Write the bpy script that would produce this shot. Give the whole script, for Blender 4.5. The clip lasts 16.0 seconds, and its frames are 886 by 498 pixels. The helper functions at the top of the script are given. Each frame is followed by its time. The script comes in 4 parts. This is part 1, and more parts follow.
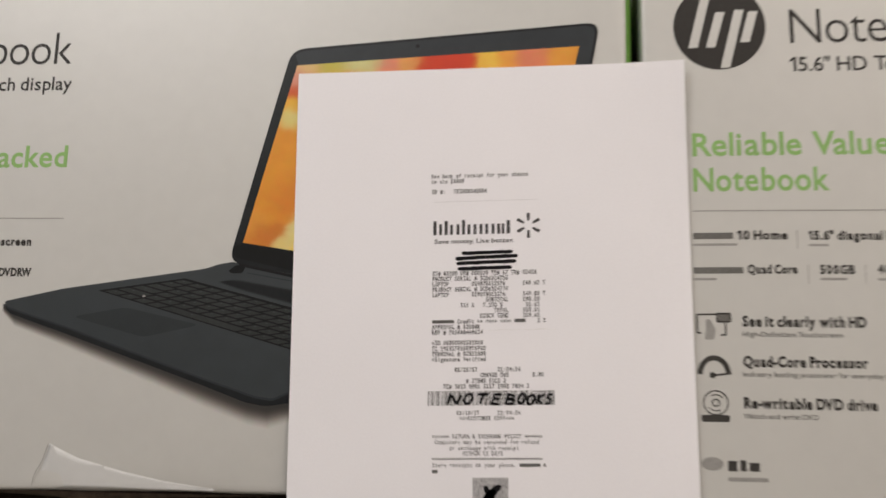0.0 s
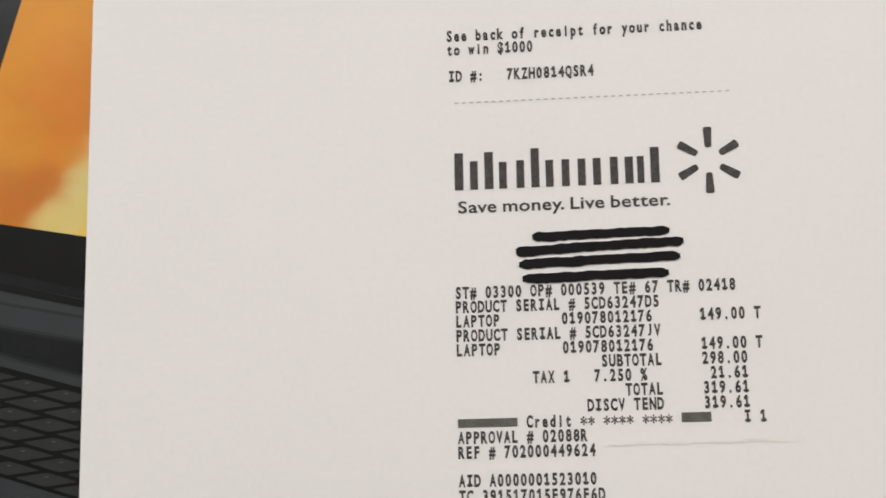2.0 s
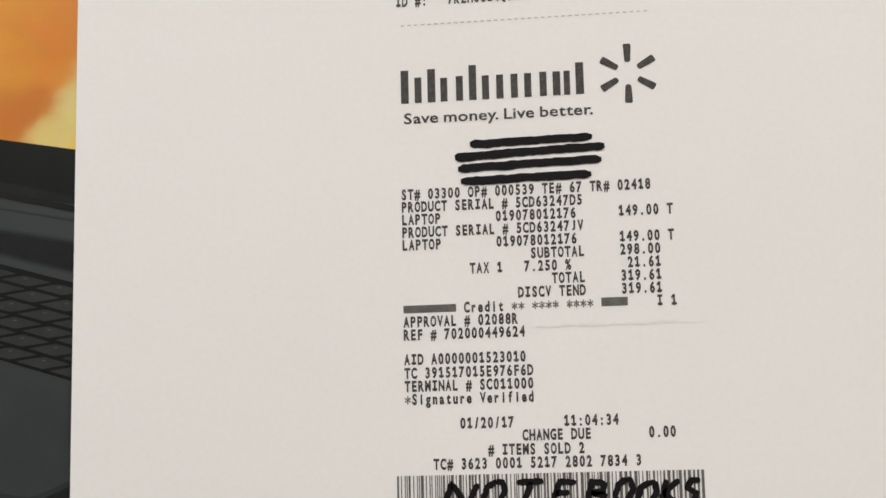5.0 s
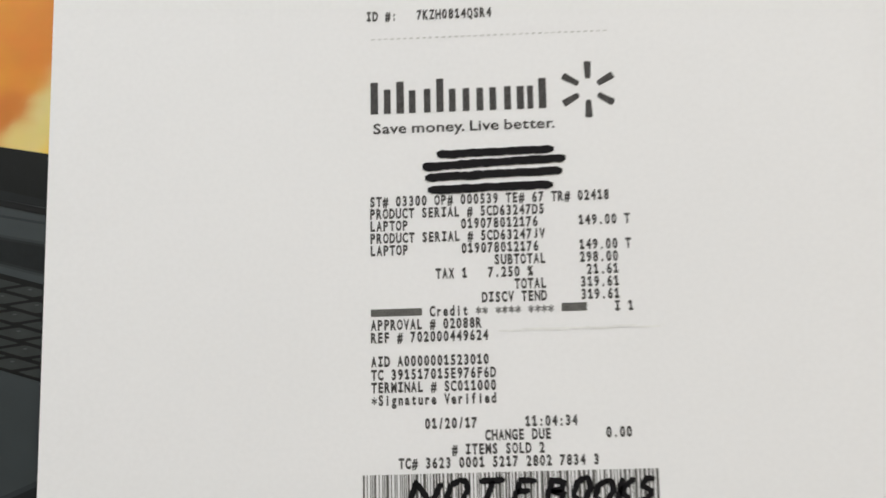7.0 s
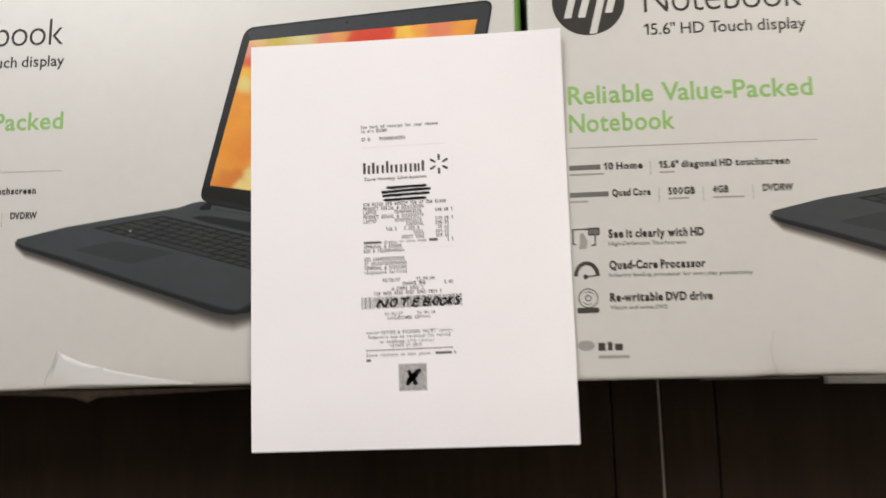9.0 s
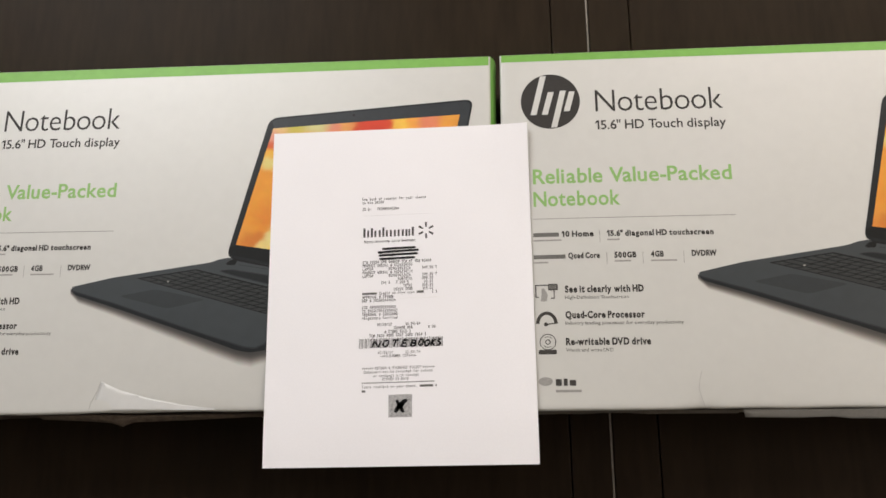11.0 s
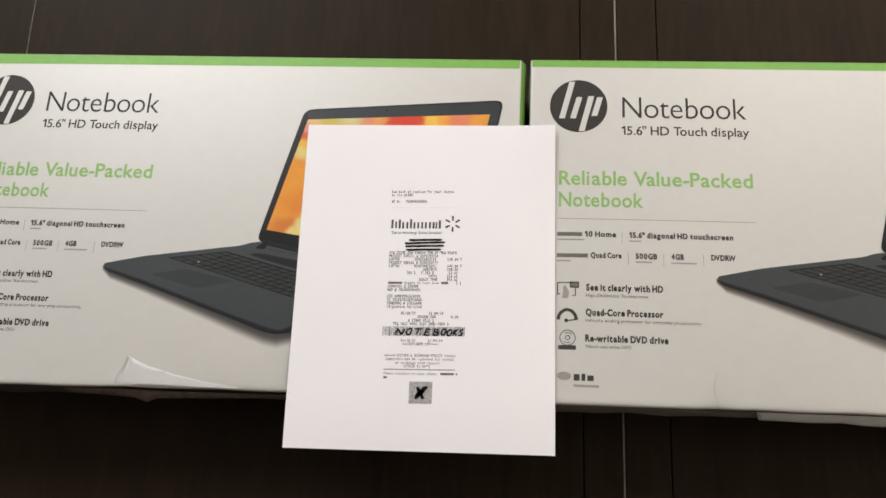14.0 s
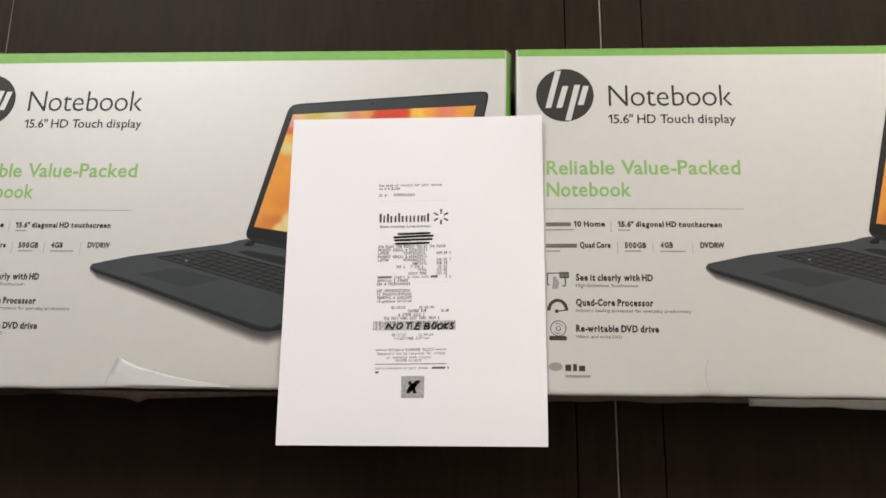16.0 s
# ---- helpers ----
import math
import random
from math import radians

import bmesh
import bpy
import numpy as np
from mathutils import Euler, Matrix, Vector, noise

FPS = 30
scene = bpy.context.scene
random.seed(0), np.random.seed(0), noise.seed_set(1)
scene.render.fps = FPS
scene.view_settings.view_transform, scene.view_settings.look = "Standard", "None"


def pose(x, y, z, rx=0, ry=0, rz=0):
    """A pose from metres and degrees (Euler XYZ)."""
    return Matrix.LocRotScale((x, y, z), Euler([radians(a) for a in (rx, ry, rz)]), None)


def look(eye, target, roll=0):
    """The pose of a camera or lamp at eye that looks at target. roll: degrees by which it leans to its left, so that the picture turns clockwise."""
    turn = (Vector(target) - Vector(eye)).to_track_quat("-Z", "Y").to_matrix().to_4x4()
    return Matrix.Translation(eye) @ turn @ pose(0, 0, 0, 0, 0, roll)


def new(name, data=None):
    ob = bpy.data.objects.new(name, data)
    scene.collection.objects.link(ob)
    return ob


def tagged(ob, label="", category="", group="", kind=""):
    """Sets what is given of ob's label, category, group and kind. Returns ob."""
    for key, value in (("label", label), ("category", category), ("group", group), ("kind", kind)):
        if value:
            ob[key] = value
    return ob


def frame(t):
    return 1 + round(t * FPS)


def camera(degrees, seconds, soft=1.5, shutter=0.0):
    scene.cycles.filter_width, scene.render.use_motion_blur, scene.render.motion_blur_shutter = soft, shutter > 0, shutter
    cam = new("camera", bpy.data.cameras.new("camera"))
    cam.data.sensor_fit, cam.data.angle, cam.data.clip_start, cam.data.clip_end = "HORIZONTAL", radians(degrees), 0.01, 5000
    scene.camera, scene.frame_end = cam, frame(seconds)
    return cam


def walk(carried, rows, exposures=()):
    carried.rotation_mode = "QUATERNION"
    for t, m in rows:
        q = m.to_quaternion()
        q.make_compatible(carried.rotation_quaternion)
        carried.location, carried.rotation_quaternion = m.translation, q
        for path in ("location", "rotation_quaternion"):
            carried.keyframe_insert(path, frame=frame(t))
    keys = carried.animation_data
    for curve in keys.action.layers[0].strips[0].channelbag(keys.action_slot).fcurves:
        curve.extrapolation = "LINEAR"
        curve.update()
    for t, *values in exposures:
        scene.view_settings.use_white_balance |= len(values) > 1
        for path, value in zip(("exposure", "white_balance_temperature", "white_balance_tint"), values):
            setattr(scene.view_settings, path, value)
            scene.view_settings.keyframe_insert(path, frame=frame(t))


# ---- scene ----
cam = camera(51.19, 16.0, soft=1.6, shutter=0.5)
# seconds, eye in metres, turn in degrees
ROWS = [
    (0, 0.0257, -0.0432, 0.5786, 9.14, 5.76, 0.17),
    (0.3, 0.0104, -0.0406, 0.5171, 9.72, 5.94, 0.04),
    (0.5, 0.0071, -0.0345, 0.4634, 9.91, 7.16, 0.31),
    (0.8, -0.0185, -0.0205, 0.4047, 8.51, 5.24, 0.37),
    (1, -0.0180, -0.0152, 0.3568, 8.35, 5.80, 0.17),
    (1.2, -0.0211, -0.0059, 0.3262, 7.81, 4.81, -0.29),
    (1.5, -0.0236, 0.0022, 0.2868, 7.80, 4.64, -0.17),
    (2, -0.0212, 0.0094, 0.2705, 6.90, 3.62, -1.06),
    (2.5, -0.0202, 0.0107, 0.2710, 6.29, 2.89, -1.28),
    (3, -0.0187, 0.0077, 0.2727, 6.94, 3.46, -1.24),
    (3.5, -0.0142, 0.0057, 0.2807, 7.02, 2.99, -1.56),
    (3.7, -0.0175, 0.0034, 0.2818, 6.75, 2.44, -1.49),
    (4, -0.0099, -0.0086, 0.2844, 6.63, 4.00, -1.60),
    (4.2, -0.0052, -0.0099, 0.2876, 5.52, 4.96, -1.39),
    (6.3, -0.0033, -0.0103, 0.2911, 5.50, 3.56, -1.30),
    (6.5, -0.0067, -0.0161, 0.2883, 7.14, 2.29, -1.22),
    (6.8, -0.0077, -0.0141, 0.2897, 6.89, 2.26, -1.00),
    (7, -0.0059, -0.0144, 0.2973, 6.90, 2.08, -1.02),
    (7.3, 0.0005, -0.0128, 0.3234, 6.80, 2.09, -0.99),
    (7.5, 0.0026, -0.0177, 0.3542, 7.48, 1.32, -0.90),
    (7.6, 0.0106, -0.0184, 0.3765, 6.49, 2.31, -0.88),
    (7.8, 0.0220, -0.0296, 0.4313, 6.96, 2.90, -0.74),
    (8, 0.0340, -0.0407, 0.4863, 8.79, 2.63, -1.39),
    (8.2, 0.0456, -0.0483, 0.5462, 7.75, 3.54, -1.67),
    (8.5, 0.0612, -0.0648, 0.6005, 6.35, 5.03, -1.89),
    (8.8, 0.0608, -0.0883, 0.6645, 7.76, 5.03, -2.51),
    (9, 0.0703, -0.0973, 0.6935, 8.05, 4.66, -1.73),
    (9.3, 0.0734, -0.1304, 0.7317, 8.99, 3.60, -0.71),
    (9.5, 0.0838, -0.1376, 0.7476, 9.92, 3.60, -0.72),
    (9.7, 0.0804, -0.1415, 0.7641, 11.29, 2.83, -0.87),
    (10, 0.0831, -0.1471, 0.7830, 13.10, 3.48, -0.70),
    (10.2, 0.0872, -0.1483, 0.7928, 13.67, 3.93, -0.67),
    (12.3, 0.0909, -0.1867, 0.8157, 15.46, 4.92, -1.56),
    (12.5, 0.0985, -0.1864, 0.8140, 15.22, 5.62, -2.00),
    (12.8, 0.0937, -0.1921, 0.8116, 16.01, 5.24, -0.78),
    (13, 0.0851, -0.1885, 0.8150, 15.77, 4.26, 0.49),
    (13.5, 0.0767, -0.1902, 0.8169, 16.23, 3.74, 1.28),
    (14, 0.0699, -0.1958, 0.8218, 16.86, 3.68, 1.99),
    (14.5, 0.0748, -0.1963, 0.8253, 17.50, 3.76, 1.46),
    (14.7, 0.0730, -0.1933, 0.8198, 16.87, 3.18, 1.06),
    (15, 0.0765, -0.1948, 0.8162, 16.72, 3.09, 0.95),
    (15.5, 0.0762, -0.1921, 0.8193, 16.66, 3.19, 0.71),
    (16, 0.0701, -0.1868, 0.8221, 15.70, 3.42, 0.54),
]
EXPOSURES = [(0.0, -0.45, 6900, 14), (0.5, -0.33, 6850, 13), (1.0, -0.29, 6980, 10), (1.5, -0.30, 7000, 10), (2.5, -0.27, 6480, 8), (3.0, -0.27, 6560, 7), (3.5, -0.28, 6800, 7), (4.2, -0.29, 6820, 7), (6.5, -0.23, 6780, 10),
             (7.0, -0.24, 6470, 5), (7.5, -0.22, 6500, 6), (8.0, -0.25, 6800, 9), (8.5, -0.25, 6700, 9), (9.0, -0.04, 6700, 12), (9.5, 0.02, 6700, 12), (10.0, -0.06, 6700, 12), (16.0, -0.06, 6700, 12)]
walk(cam, [(t, pose(x, y, z, rx, ry, rz)) for t, x, y, z, rx, ry, rz in ROWS], EXPOSURES)

# ---- world and light ----
world = bpy.data.worlds.new("sky")
scene.world = world
world.use_nodes = True
wn = world.node_tree.nodes
sky = wn.new("ShaderNodeTexSky")
sky.sky_type, sky.sun_disc = "NISHITA", False
sky.sun_elevation, sky.sun_rotation = radians(35), radians(20)
wn["Background"].inputs["Strength"].default_value = 0.12
world.node_tree.links.new(sky.outputs["Color"], wn["Background"].inputs["Color"])


def window_light(name, place, target, width, height, watts, colour):
    data = bpy.data.lights.new(name, "AREA")
    data.shape, data.size, data.size_y, data.energy, data.color = "RECTANGLE", width, height, watts, colour
    ob = new(name, data)
    ob.matrix_world = look(place, target)
    return ob


window_light("window_light", (1.0, 1.36, 1.20), (0.8, 0.0, 0.6), 1.1, 1.2, 19, (1.0, 0.945, 0.87))
window_light("window_light", (-0.9, 1.36, 1.30), (-0.5, 0.0, 0.5), 1.1, 1.0, 32, (0.95, 0.97, 0.97))
window_light("window_light", (1.76, 0.0, 1.20), (0.4, -0.2, 0.2), 1.1, 1.2, 9, (1.0, 0.88, 0.72))


# ---- materials ----
def surface(name, colour, rough=0.5, vary=0.06, scale=30.0, bump=0.0, stretch=(1, 1, 1), metal=0.0, second=None, fine=8.0, spec=0.5, coat=0.0):
    """A surface whose colour, gloss and relief vary at two sizes."""
    m = bpy.data.materials.new(name)
    m.use_nodes = True
    n, link = m.node_tree.nodes, m.node_tree.links.new
    b = n["Principled BSDF"]
    b.inputs["Metallic"].default_value = metal
    b.inputs["Specular IOR Level"].default_value = spec
    b.inputs["Coat Weight"].default_value, b.inputs["Coat Roughness"].default_value = coat, 0.42
    co, mp = n.new("ShaderNodeTexCoord"), n.new("ShaderNodeMapping")
    mp.inputs["Scale"].default_value = stretch
    link(co.outputs["Object"], mp.inputs["Vector"])
    big, small = n.new("ShaderNodeTexNoise"), n.new("ShaderNodeTexNoise")
    for tex, s in ((big, scale), (small, scale * fine)):
        tex.inputs["Scale"].default_value = s
        tex.inputs["Detail"].default_value = 4
        link(mp.outputs["Vector"], tex.inputs["Vector"])
    both = n.new("ShaderNodeMath")
    both.operation = "MULTIPLY_ADD"
    both.inputs[1].default_value = 0.5
    link(small.outputs["Fac"], both.inputs[0])
    half = n.new("ShaderNodeMath")
    half.operation = "MULTIPLY"
    half.inputs[1].default_value = 0.5
    link(big.outputs["Fac"], half.inputs[0])
    link(half.outputs[0], both.inputs[2])
    ramp = n.new("ShaderNodeValToRGB")
    lo = second or tuple(c * (1 - 2 * vary) for c in colour)
    hi = tuple(min(1, c * (1 + vary)) for c in colour)
    ramp.color_ramp.elements[0].position, ramp.color_ramp.elements[1].position = 0.32, 0.62
    ramp.color_ramp.elements[0].color, ramp.color_ramp.elements[1].color = (*lo, 1), (*hi, 1)
    link(both.outputs[0], ramp.inputs["Fac"])
    link(ramp.outputs["Color"], b.inputs["Base Color"])
    gloss = n.new("ShaderNodeMapRange")
    gloss.inputs["To Min"].default_value, gloss.inputs["To Max"].default_value = rough * 0.85, min(1, rough * 1.15)
    link(big.outputs["Fac"], gloss.inputs["Value"])
    link(gloss.outputs["Result"], b.inputs["Roughness"])
    if bump:
        bm_node = n.new("ShaderNodeBump")
        bm_node.inputs["Strength"].default_value, bm_node.inputs["Distance"].default_value = 0.6, bump
        link(both.outputs[0], bm_node.inputs["Height"])
        link(bm_node.outputs["Normal"], b.inputs["Normal"])
    return m


PAPER = surface("copy_paper", (0.86, 0.842, 0.868), 0.75, 0.012, 14, 0.00006, fine=60)
CARD = surface("coated_white_card", (0.56, 0.552, 0.524), 0.44, 0.015, 9, 0.00002, fine=12, spec=0.9, coat=0.6)
CARD_RAW = surface("torn_white_card", (0.53, 0.525, 0.515), 0.8, 0.05, 60, 0.0002)
CARD_TORN = surface("peeled_white_card", (0.595, 0.592, 0.58), 0.75, 0.012, 25, 0.00001, fine=6, spec=0.4)
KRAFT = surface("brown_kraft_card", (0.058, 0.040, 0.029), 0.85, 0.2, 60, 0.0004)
KRAFT_TORN = surface("torn_kraft_fibres", (0.15, 0.115, 0.088), 0.9, 0.3, 160, 0.0006)
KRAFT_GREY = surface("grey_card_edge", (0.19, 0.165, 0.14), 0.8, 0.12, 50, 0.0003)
GREEN = surface("green_print", (0.19, 0.43, 0.085), 0.42, 0.04, 20, spec=0.3)
GREEN_INK = surface("green_ink", (0.255, 0.455, 0.150), 0.45, 0.04, 60, spec=0.3)
INK = surface("grey_black_ink", (0.028, 0.0245, 0.022), 0.55, 0.1, 80, spec=0.3)
INK_MID = surface("mid_grey_ink", (0.05, 0.046, 0.042), 0.5, 0.1, 80, spec=0.3)
INK_SOFT = surface("soft_grey_ink", (0.15, 0.145, 0.135), 0.5, 0.1, 80, spec=0.3)
INK_PALE = surface("pale_grey_ink", (0.32, 0.31, 0.295), 0.5, 0.08, 80, spec=0.3)
# shade of a folded lid, put into a grey colour
CREASE_SHADE = surface("crease_shade", (0.42, 0.41, 0.395), 0.6, 0.1, 80)
INK_FAINT = surface("faint_grey_ink", (0.815, 0.80, 0.80), 0.6, 0.05, 80)
TONER = surface("receipt_toner", (0.034, 0.031, 0.032), 0.7, 0.5, 700, second=(0.105, 0.10, 0.10), fine=4, spec=0.2)
TONER_PALE = surface("pale_toner", (0.48, 0.47, 0.46), 0.7, 0.1, 400)
TONER_SQUARE = surface("mottled_toner", (0.17, 0.165, 0.165), 0.7, 0.3, 420, second=(0.60, 0.585, 0.59))
TONER_GREY = surface("grey_toner", (0.12, 0.115, 0.11), 0.7, 0.2, 500)
MARKER = surface("black_marker", (0.006, 0.005, 0.007), 0.6, 0.25, 250, spec=0.2)
SLATE = surface("slate_print", (0.030, 0.0375, 0.0425), 0.40, 0.06, 12, spec=0.45, coat=0.30)
SLATE_DARK = surface("dark_slate_print", (0.005, 0.0055, 0.006), 0.40, 0.1, 30, spec=0.3)
SLATE_KEY = surface("key_print", (0.034, 0.0375, 0.038), 0.42, 0.1, 40, spec=0.3)
SLATE_PAD = surface("touchpad_print", (0.022, 0.0275, 0.031), 0.40, 0.05, 30, spec=0.4, coat=0.2)
SLATE_EDGE = surface("slate_edge_print", (0.0125, 0.0145, 0.0165), 0.40, 0.1, 30, spec=0.3)
SLATE_SHADE = surface("slate_shade_print", (0.018, 0.0205, 0.023), 0.40, 0.1, 30, spec=0.3)
SLATE_LOW = surface("low_slate_print", (0.010, 0.012, 0.0135), 0.40, 0.12, 60, spec=0.3)
SLATE_BEZEL = surface("bezel_print", (0.031, 0.036, 0.041), 0.40, 0.06, 20, spec=0.3)
BLACK_PRINT = surface("black_print", (0.006, 0.006, 0.007), 0.45, 0.1, 60, spec=0.3)
INK_MARK = surface("key_mark_print", (0.058, 0.064, 0.068), 0.5, 0.1, 60)
WOOD = surface("espresso_wood", (0.024, 0.0160, 0.0102), 0.42, 0.12, 5, 0.00003, stretch=(6, 0.9, 6), fine=5, spec=0.05)
WOOD_RAW = surface("worn_wood_edge", (0.19, 0.16, 0.135), 0.5, 0.25, 20, 0.0003, stretch=(4, 1, 4))
WALL_PAINT = surface("wall_paint", (0.52, 0.495, 0.46), 0.9, 0.03, 3, 0.0005, fine=40)
CEIL_PAINT = surface("ceiling_paint", (0.62, 0.61, 0.59), 0.9, 0.02, 3, 0.0005, fine=40)
FLOOR_WOOD = surface("floor_boards", (0.20, 0.12, 0.07), 0.45, 0.2, 4, 0.0005, stretch=(1, 8, 1))
FRAME_WHITE = surface("white_window_paint", (0.78, 0.78, 0.76), 0.4, 0.03, 10)


def toned(name, rough, spec, coat):
    """Printed tones: the colour runs softly across the print, with a fine grain."""
    m = bpy.data.materials.new(name)
    m.use_nodes = True
    n, link = m.node_tree.nodes, m.node_tree.links.new
    b = n["Principled BSDF"]
    b.inputs["Specular IOR Level"].default_value, b.inputs["Roughness"].default_value = spec, rough
    b.inputs["Coat Weight"].default_value, b.inputs["Coat Roughness"].default_value = coat, 0.42
    ink, co, grain, mix = n.new("ShaderNodeAttribute"), n.new("ShaderNodeTexCoord"), n.new("ShaderNodeTexNoise"), n.new("ShaderNodeMix")
    ink.attribute_name = "ink"
    grain.inputs["Scale"].default_value = 220
    link(co.outputs["Object"], grain.inputs["Vector"])
    mix.data_type, mix.blend_type = "RGBA", "OVERLAY"
    mix.inputs["Factor"].default_value = 0.10
    link(ink.outputs["Color"], mix.inputs["A"])
    link(grain.outputs["Color"], mix.inputs["B"])
    link(mix.outputs["Result"], b.inputs["Base Color"])
    return m


TONED_CARD = toned("printed_tone", 0.44, 0.9, 0.6)
TONED_ART = toned("printed_art", 0.45, 0.3, 0.0)


# ---- mesh helpers ----
def part(name, bm, material, parent=None, label=""):
    """Links a bmesh as one mesh object under a thing or a part."""
    me = bpy.data.meshes.new(name)
    bm.to_mesh(me)
    bm.free()
    me.materials.append(material)
    ob = new(name, me)
    if parent:
        ob.parent = parent
    if label:
        ob["label"] = label
    return ob


def part_from(name, verts, faces, material, parent=None, label="", smooth=False):
    me = bpy.data.meshes.new(name)
    me.from_pydata([tuple(v) for v in verts], [], faces)
    me.materials.append(material)
    if smooth:
        me.polygons.foreach_set("use_smooth", [True] * len(me.polygons))
    me.update()
    ob = new(name, me)
    if parent:
        ob.parent = parent
    if label:
        ob["label"] = label
    return ob


def block(x0, x1, y0, y1, z0, z1, bevel=0.0, segments=2, bm=None):
    own = bm or bmesh.new()
    made = bmesh.ops.create_cube(own, size=1.0)["verts"]
    bmesh.ops.scale(own, vec=(x1 - x0, y1 - y0, z1 - z0), verts=made)
    bmesh.ops.translate(own, vec=((x0 + x1) / 2, (y0 + y1) / 2, (z0 + z1) / 2), verts=made)
    if bevel:
        edges = list({e for v in made for e in v.link_edges})
        bmesh.ops.bevel(own, geom=edges, offset=bevel, segments=segments, affect="EDGES", profile=0.6)
    return own


def flat(polys, z):
    """One mesh of flat printed shapes at height z."""
    verts, faces = [], []
    for p in polys:
        k = len(verts)
        verts += [(x, y, z) for x, y in p]
        faces.append(list(range(k, k + len(p))))
    return verts, faces


def toned_sheet(name, points, colours, columns, z, m, parent, label=""):
    """A flat grid of points, row by row, each with its own ink."""
    n = len(points) // columns
    faces = [(j * columns + i, j * columns + i + 1, (j + 1) * columns + i + 1, (j + 1) * columns + i) for j in range(n - 1) for i in range(columns - 1)]
    ob = part_from(name, [(x, y, z) for x, y in points], faces, m, parent, label)
    ink = ob.data.color_attributes.new("ink", "FLOAT_COLOR", "POINT")
    ink.data.foreach_set("color", [v for c in colours for v in (*c, 1.0)])
    return ob


def bar(x0, y0, x1, y1):
    return [(x0, y0), (x1, y0), (x1, y1), (x0, y1)]


def rounded(points, r, steps=5):
    """A polygon with its corners rounded by about r."""
    out, n = [], len(points)
    for i in range(n):
        a, b, c = Vector(points[i - 1]), Vector(points[i]), Vector(points[(i + 1) % n])
        ra = min(r, (a - b).length * 0.45)
        rc = min(r, (c - b).length * 0.45)
        p, q = b + (a - b).normalized() * ra, b + (c - b).normalized() * rc
        for k in range(steps + 1):
            s = k / steps
            out.append(tuple((1 - s) ** 2 * p + 2 * s * (1 - s) * b + s * s * q))
    return out


def disc(x, y, rx, ry=None, steps=40):
    ry = ry or rx
    return [(x + rx * math.cos(math.tau * k / steps), y + ry * math.sin(math.tau * k / steps)) for k in range(steps)]


def stroke(points, width, rough=0.0, seed=0, ends=True):
    """A pen stroke along points: a ribbon as a list of polygons."""
    rnd = random.Random(seed)
    pts = [Vector(p) for p in points]
    dense = []
    for a, b in zip(pts, pts[1:]):
        k = max(1, int((b - a).length / (width * 0.4)))
        dense += [a.lerp(b, i / k) for i in range(k)]
    dense.append(pts[-1])
    left, right = [], []
    for i, p in enumerate(dense):
        d = dense[min(i + 1, len(dense) - 1)] - dense[max(i - 1, 0)]
        side = Vector((-d.y, d.x)).normalized()
        tip = 0.55 if ends and i in (0, len(dense) - 1) else 1.0
        left.append(p + side * width / 2 * tip * (1 + rough * rnd.uniform(-1, 1)))
        right.append(p - side * width / 2 * tip * (1 + rough * rnd.uniform(-1, 1)))
    return [[tuple(right[i]), tuple(right[i + 1]), tuple(left[i + 1]), tuple(left[i])] for i in range(len(dense) - 1)]


GLYPHS = {}


def glyph(ch, weight, slab=False):
    """The outline of one character, one unit high: points, faces and width. A one gets its flag; slab adds feet."""
    if (ch, weight, slab) not in GLYPHS:
        curve = bpy.data.curves.new("glyph", "FONT")
        curve.body, curve.size, curve.offset, curve.resolution_u = ch, 1.0, weight, 3
        ob = new("glyph", curve)
        bpy.context.view_layer.update()
        me = bpy.data.meshes.new_from_object(ob.evaluated_get(bpy.context.evaluated_depsgraph_get()))
        v = [(p.co.x, p.co.y) for p in me.vertices]
        f = [tuple(p.vertices) for p in me.polygons]
        bpy.data.objects.remove(ob)
        bpy.data.curves.remove(curve)
        bpy.data.meshes.remove(me)
        x0, x1 = (min(p[0] for p in v), max(p[0] for p in v)) if v else (0, 0)
        if ch in "1I":
            top, w = max(p[1] for p in v), x1 - x0
            extra = [[(x0, top), (x0 - 0.17, top - 0.13), (x0 - 0.17, top - 0.13 - w), (x0, top - 1.25 * w)]] if ch == "1" else []
            if slab:
                feet = [(0.0, w * 0.9)] + ([(top - w * 0.9, top)] if ch == "I" else [])
                for lo, hi in feet:
                    extra += [bar(x0 - 0.15, lo, x0, hi), bar(x1, lo, x1 + 0.15, hi)]
            for q in extra:
                f.append(tuple(range(len(v), len(v) + len(q))))
                v += q
            x0, x1 = min(p[0] for p in v), max(p[0] for p in v)
        GLYPHS[ch, weight, slab] = (v, f, x0, x1)
    return GLYPHS[ch, weight, slab]


def reach(ch, weight, side):
    """How far a character reaches to one side, in twelve bands of its height."""
    v, f = glyph(ch, weight)[:2]
    out = [None] * 12
    for q in f:
        for a, b in zip(q, q[1:] + q[:1]):
            for k in range(9):
                x, y = v[a][0] + (v[b][0] - v[a][0]) * k / 8, v[a][1] + (v[b][1] - v[a][1]) * k / 8
                i = min(11, max(0, int((y + 0.25) * 12)))
                out[i] = x if out[i] is None else (max if side > 0 else min)(out[i], x)
    return out


KERNS = {}


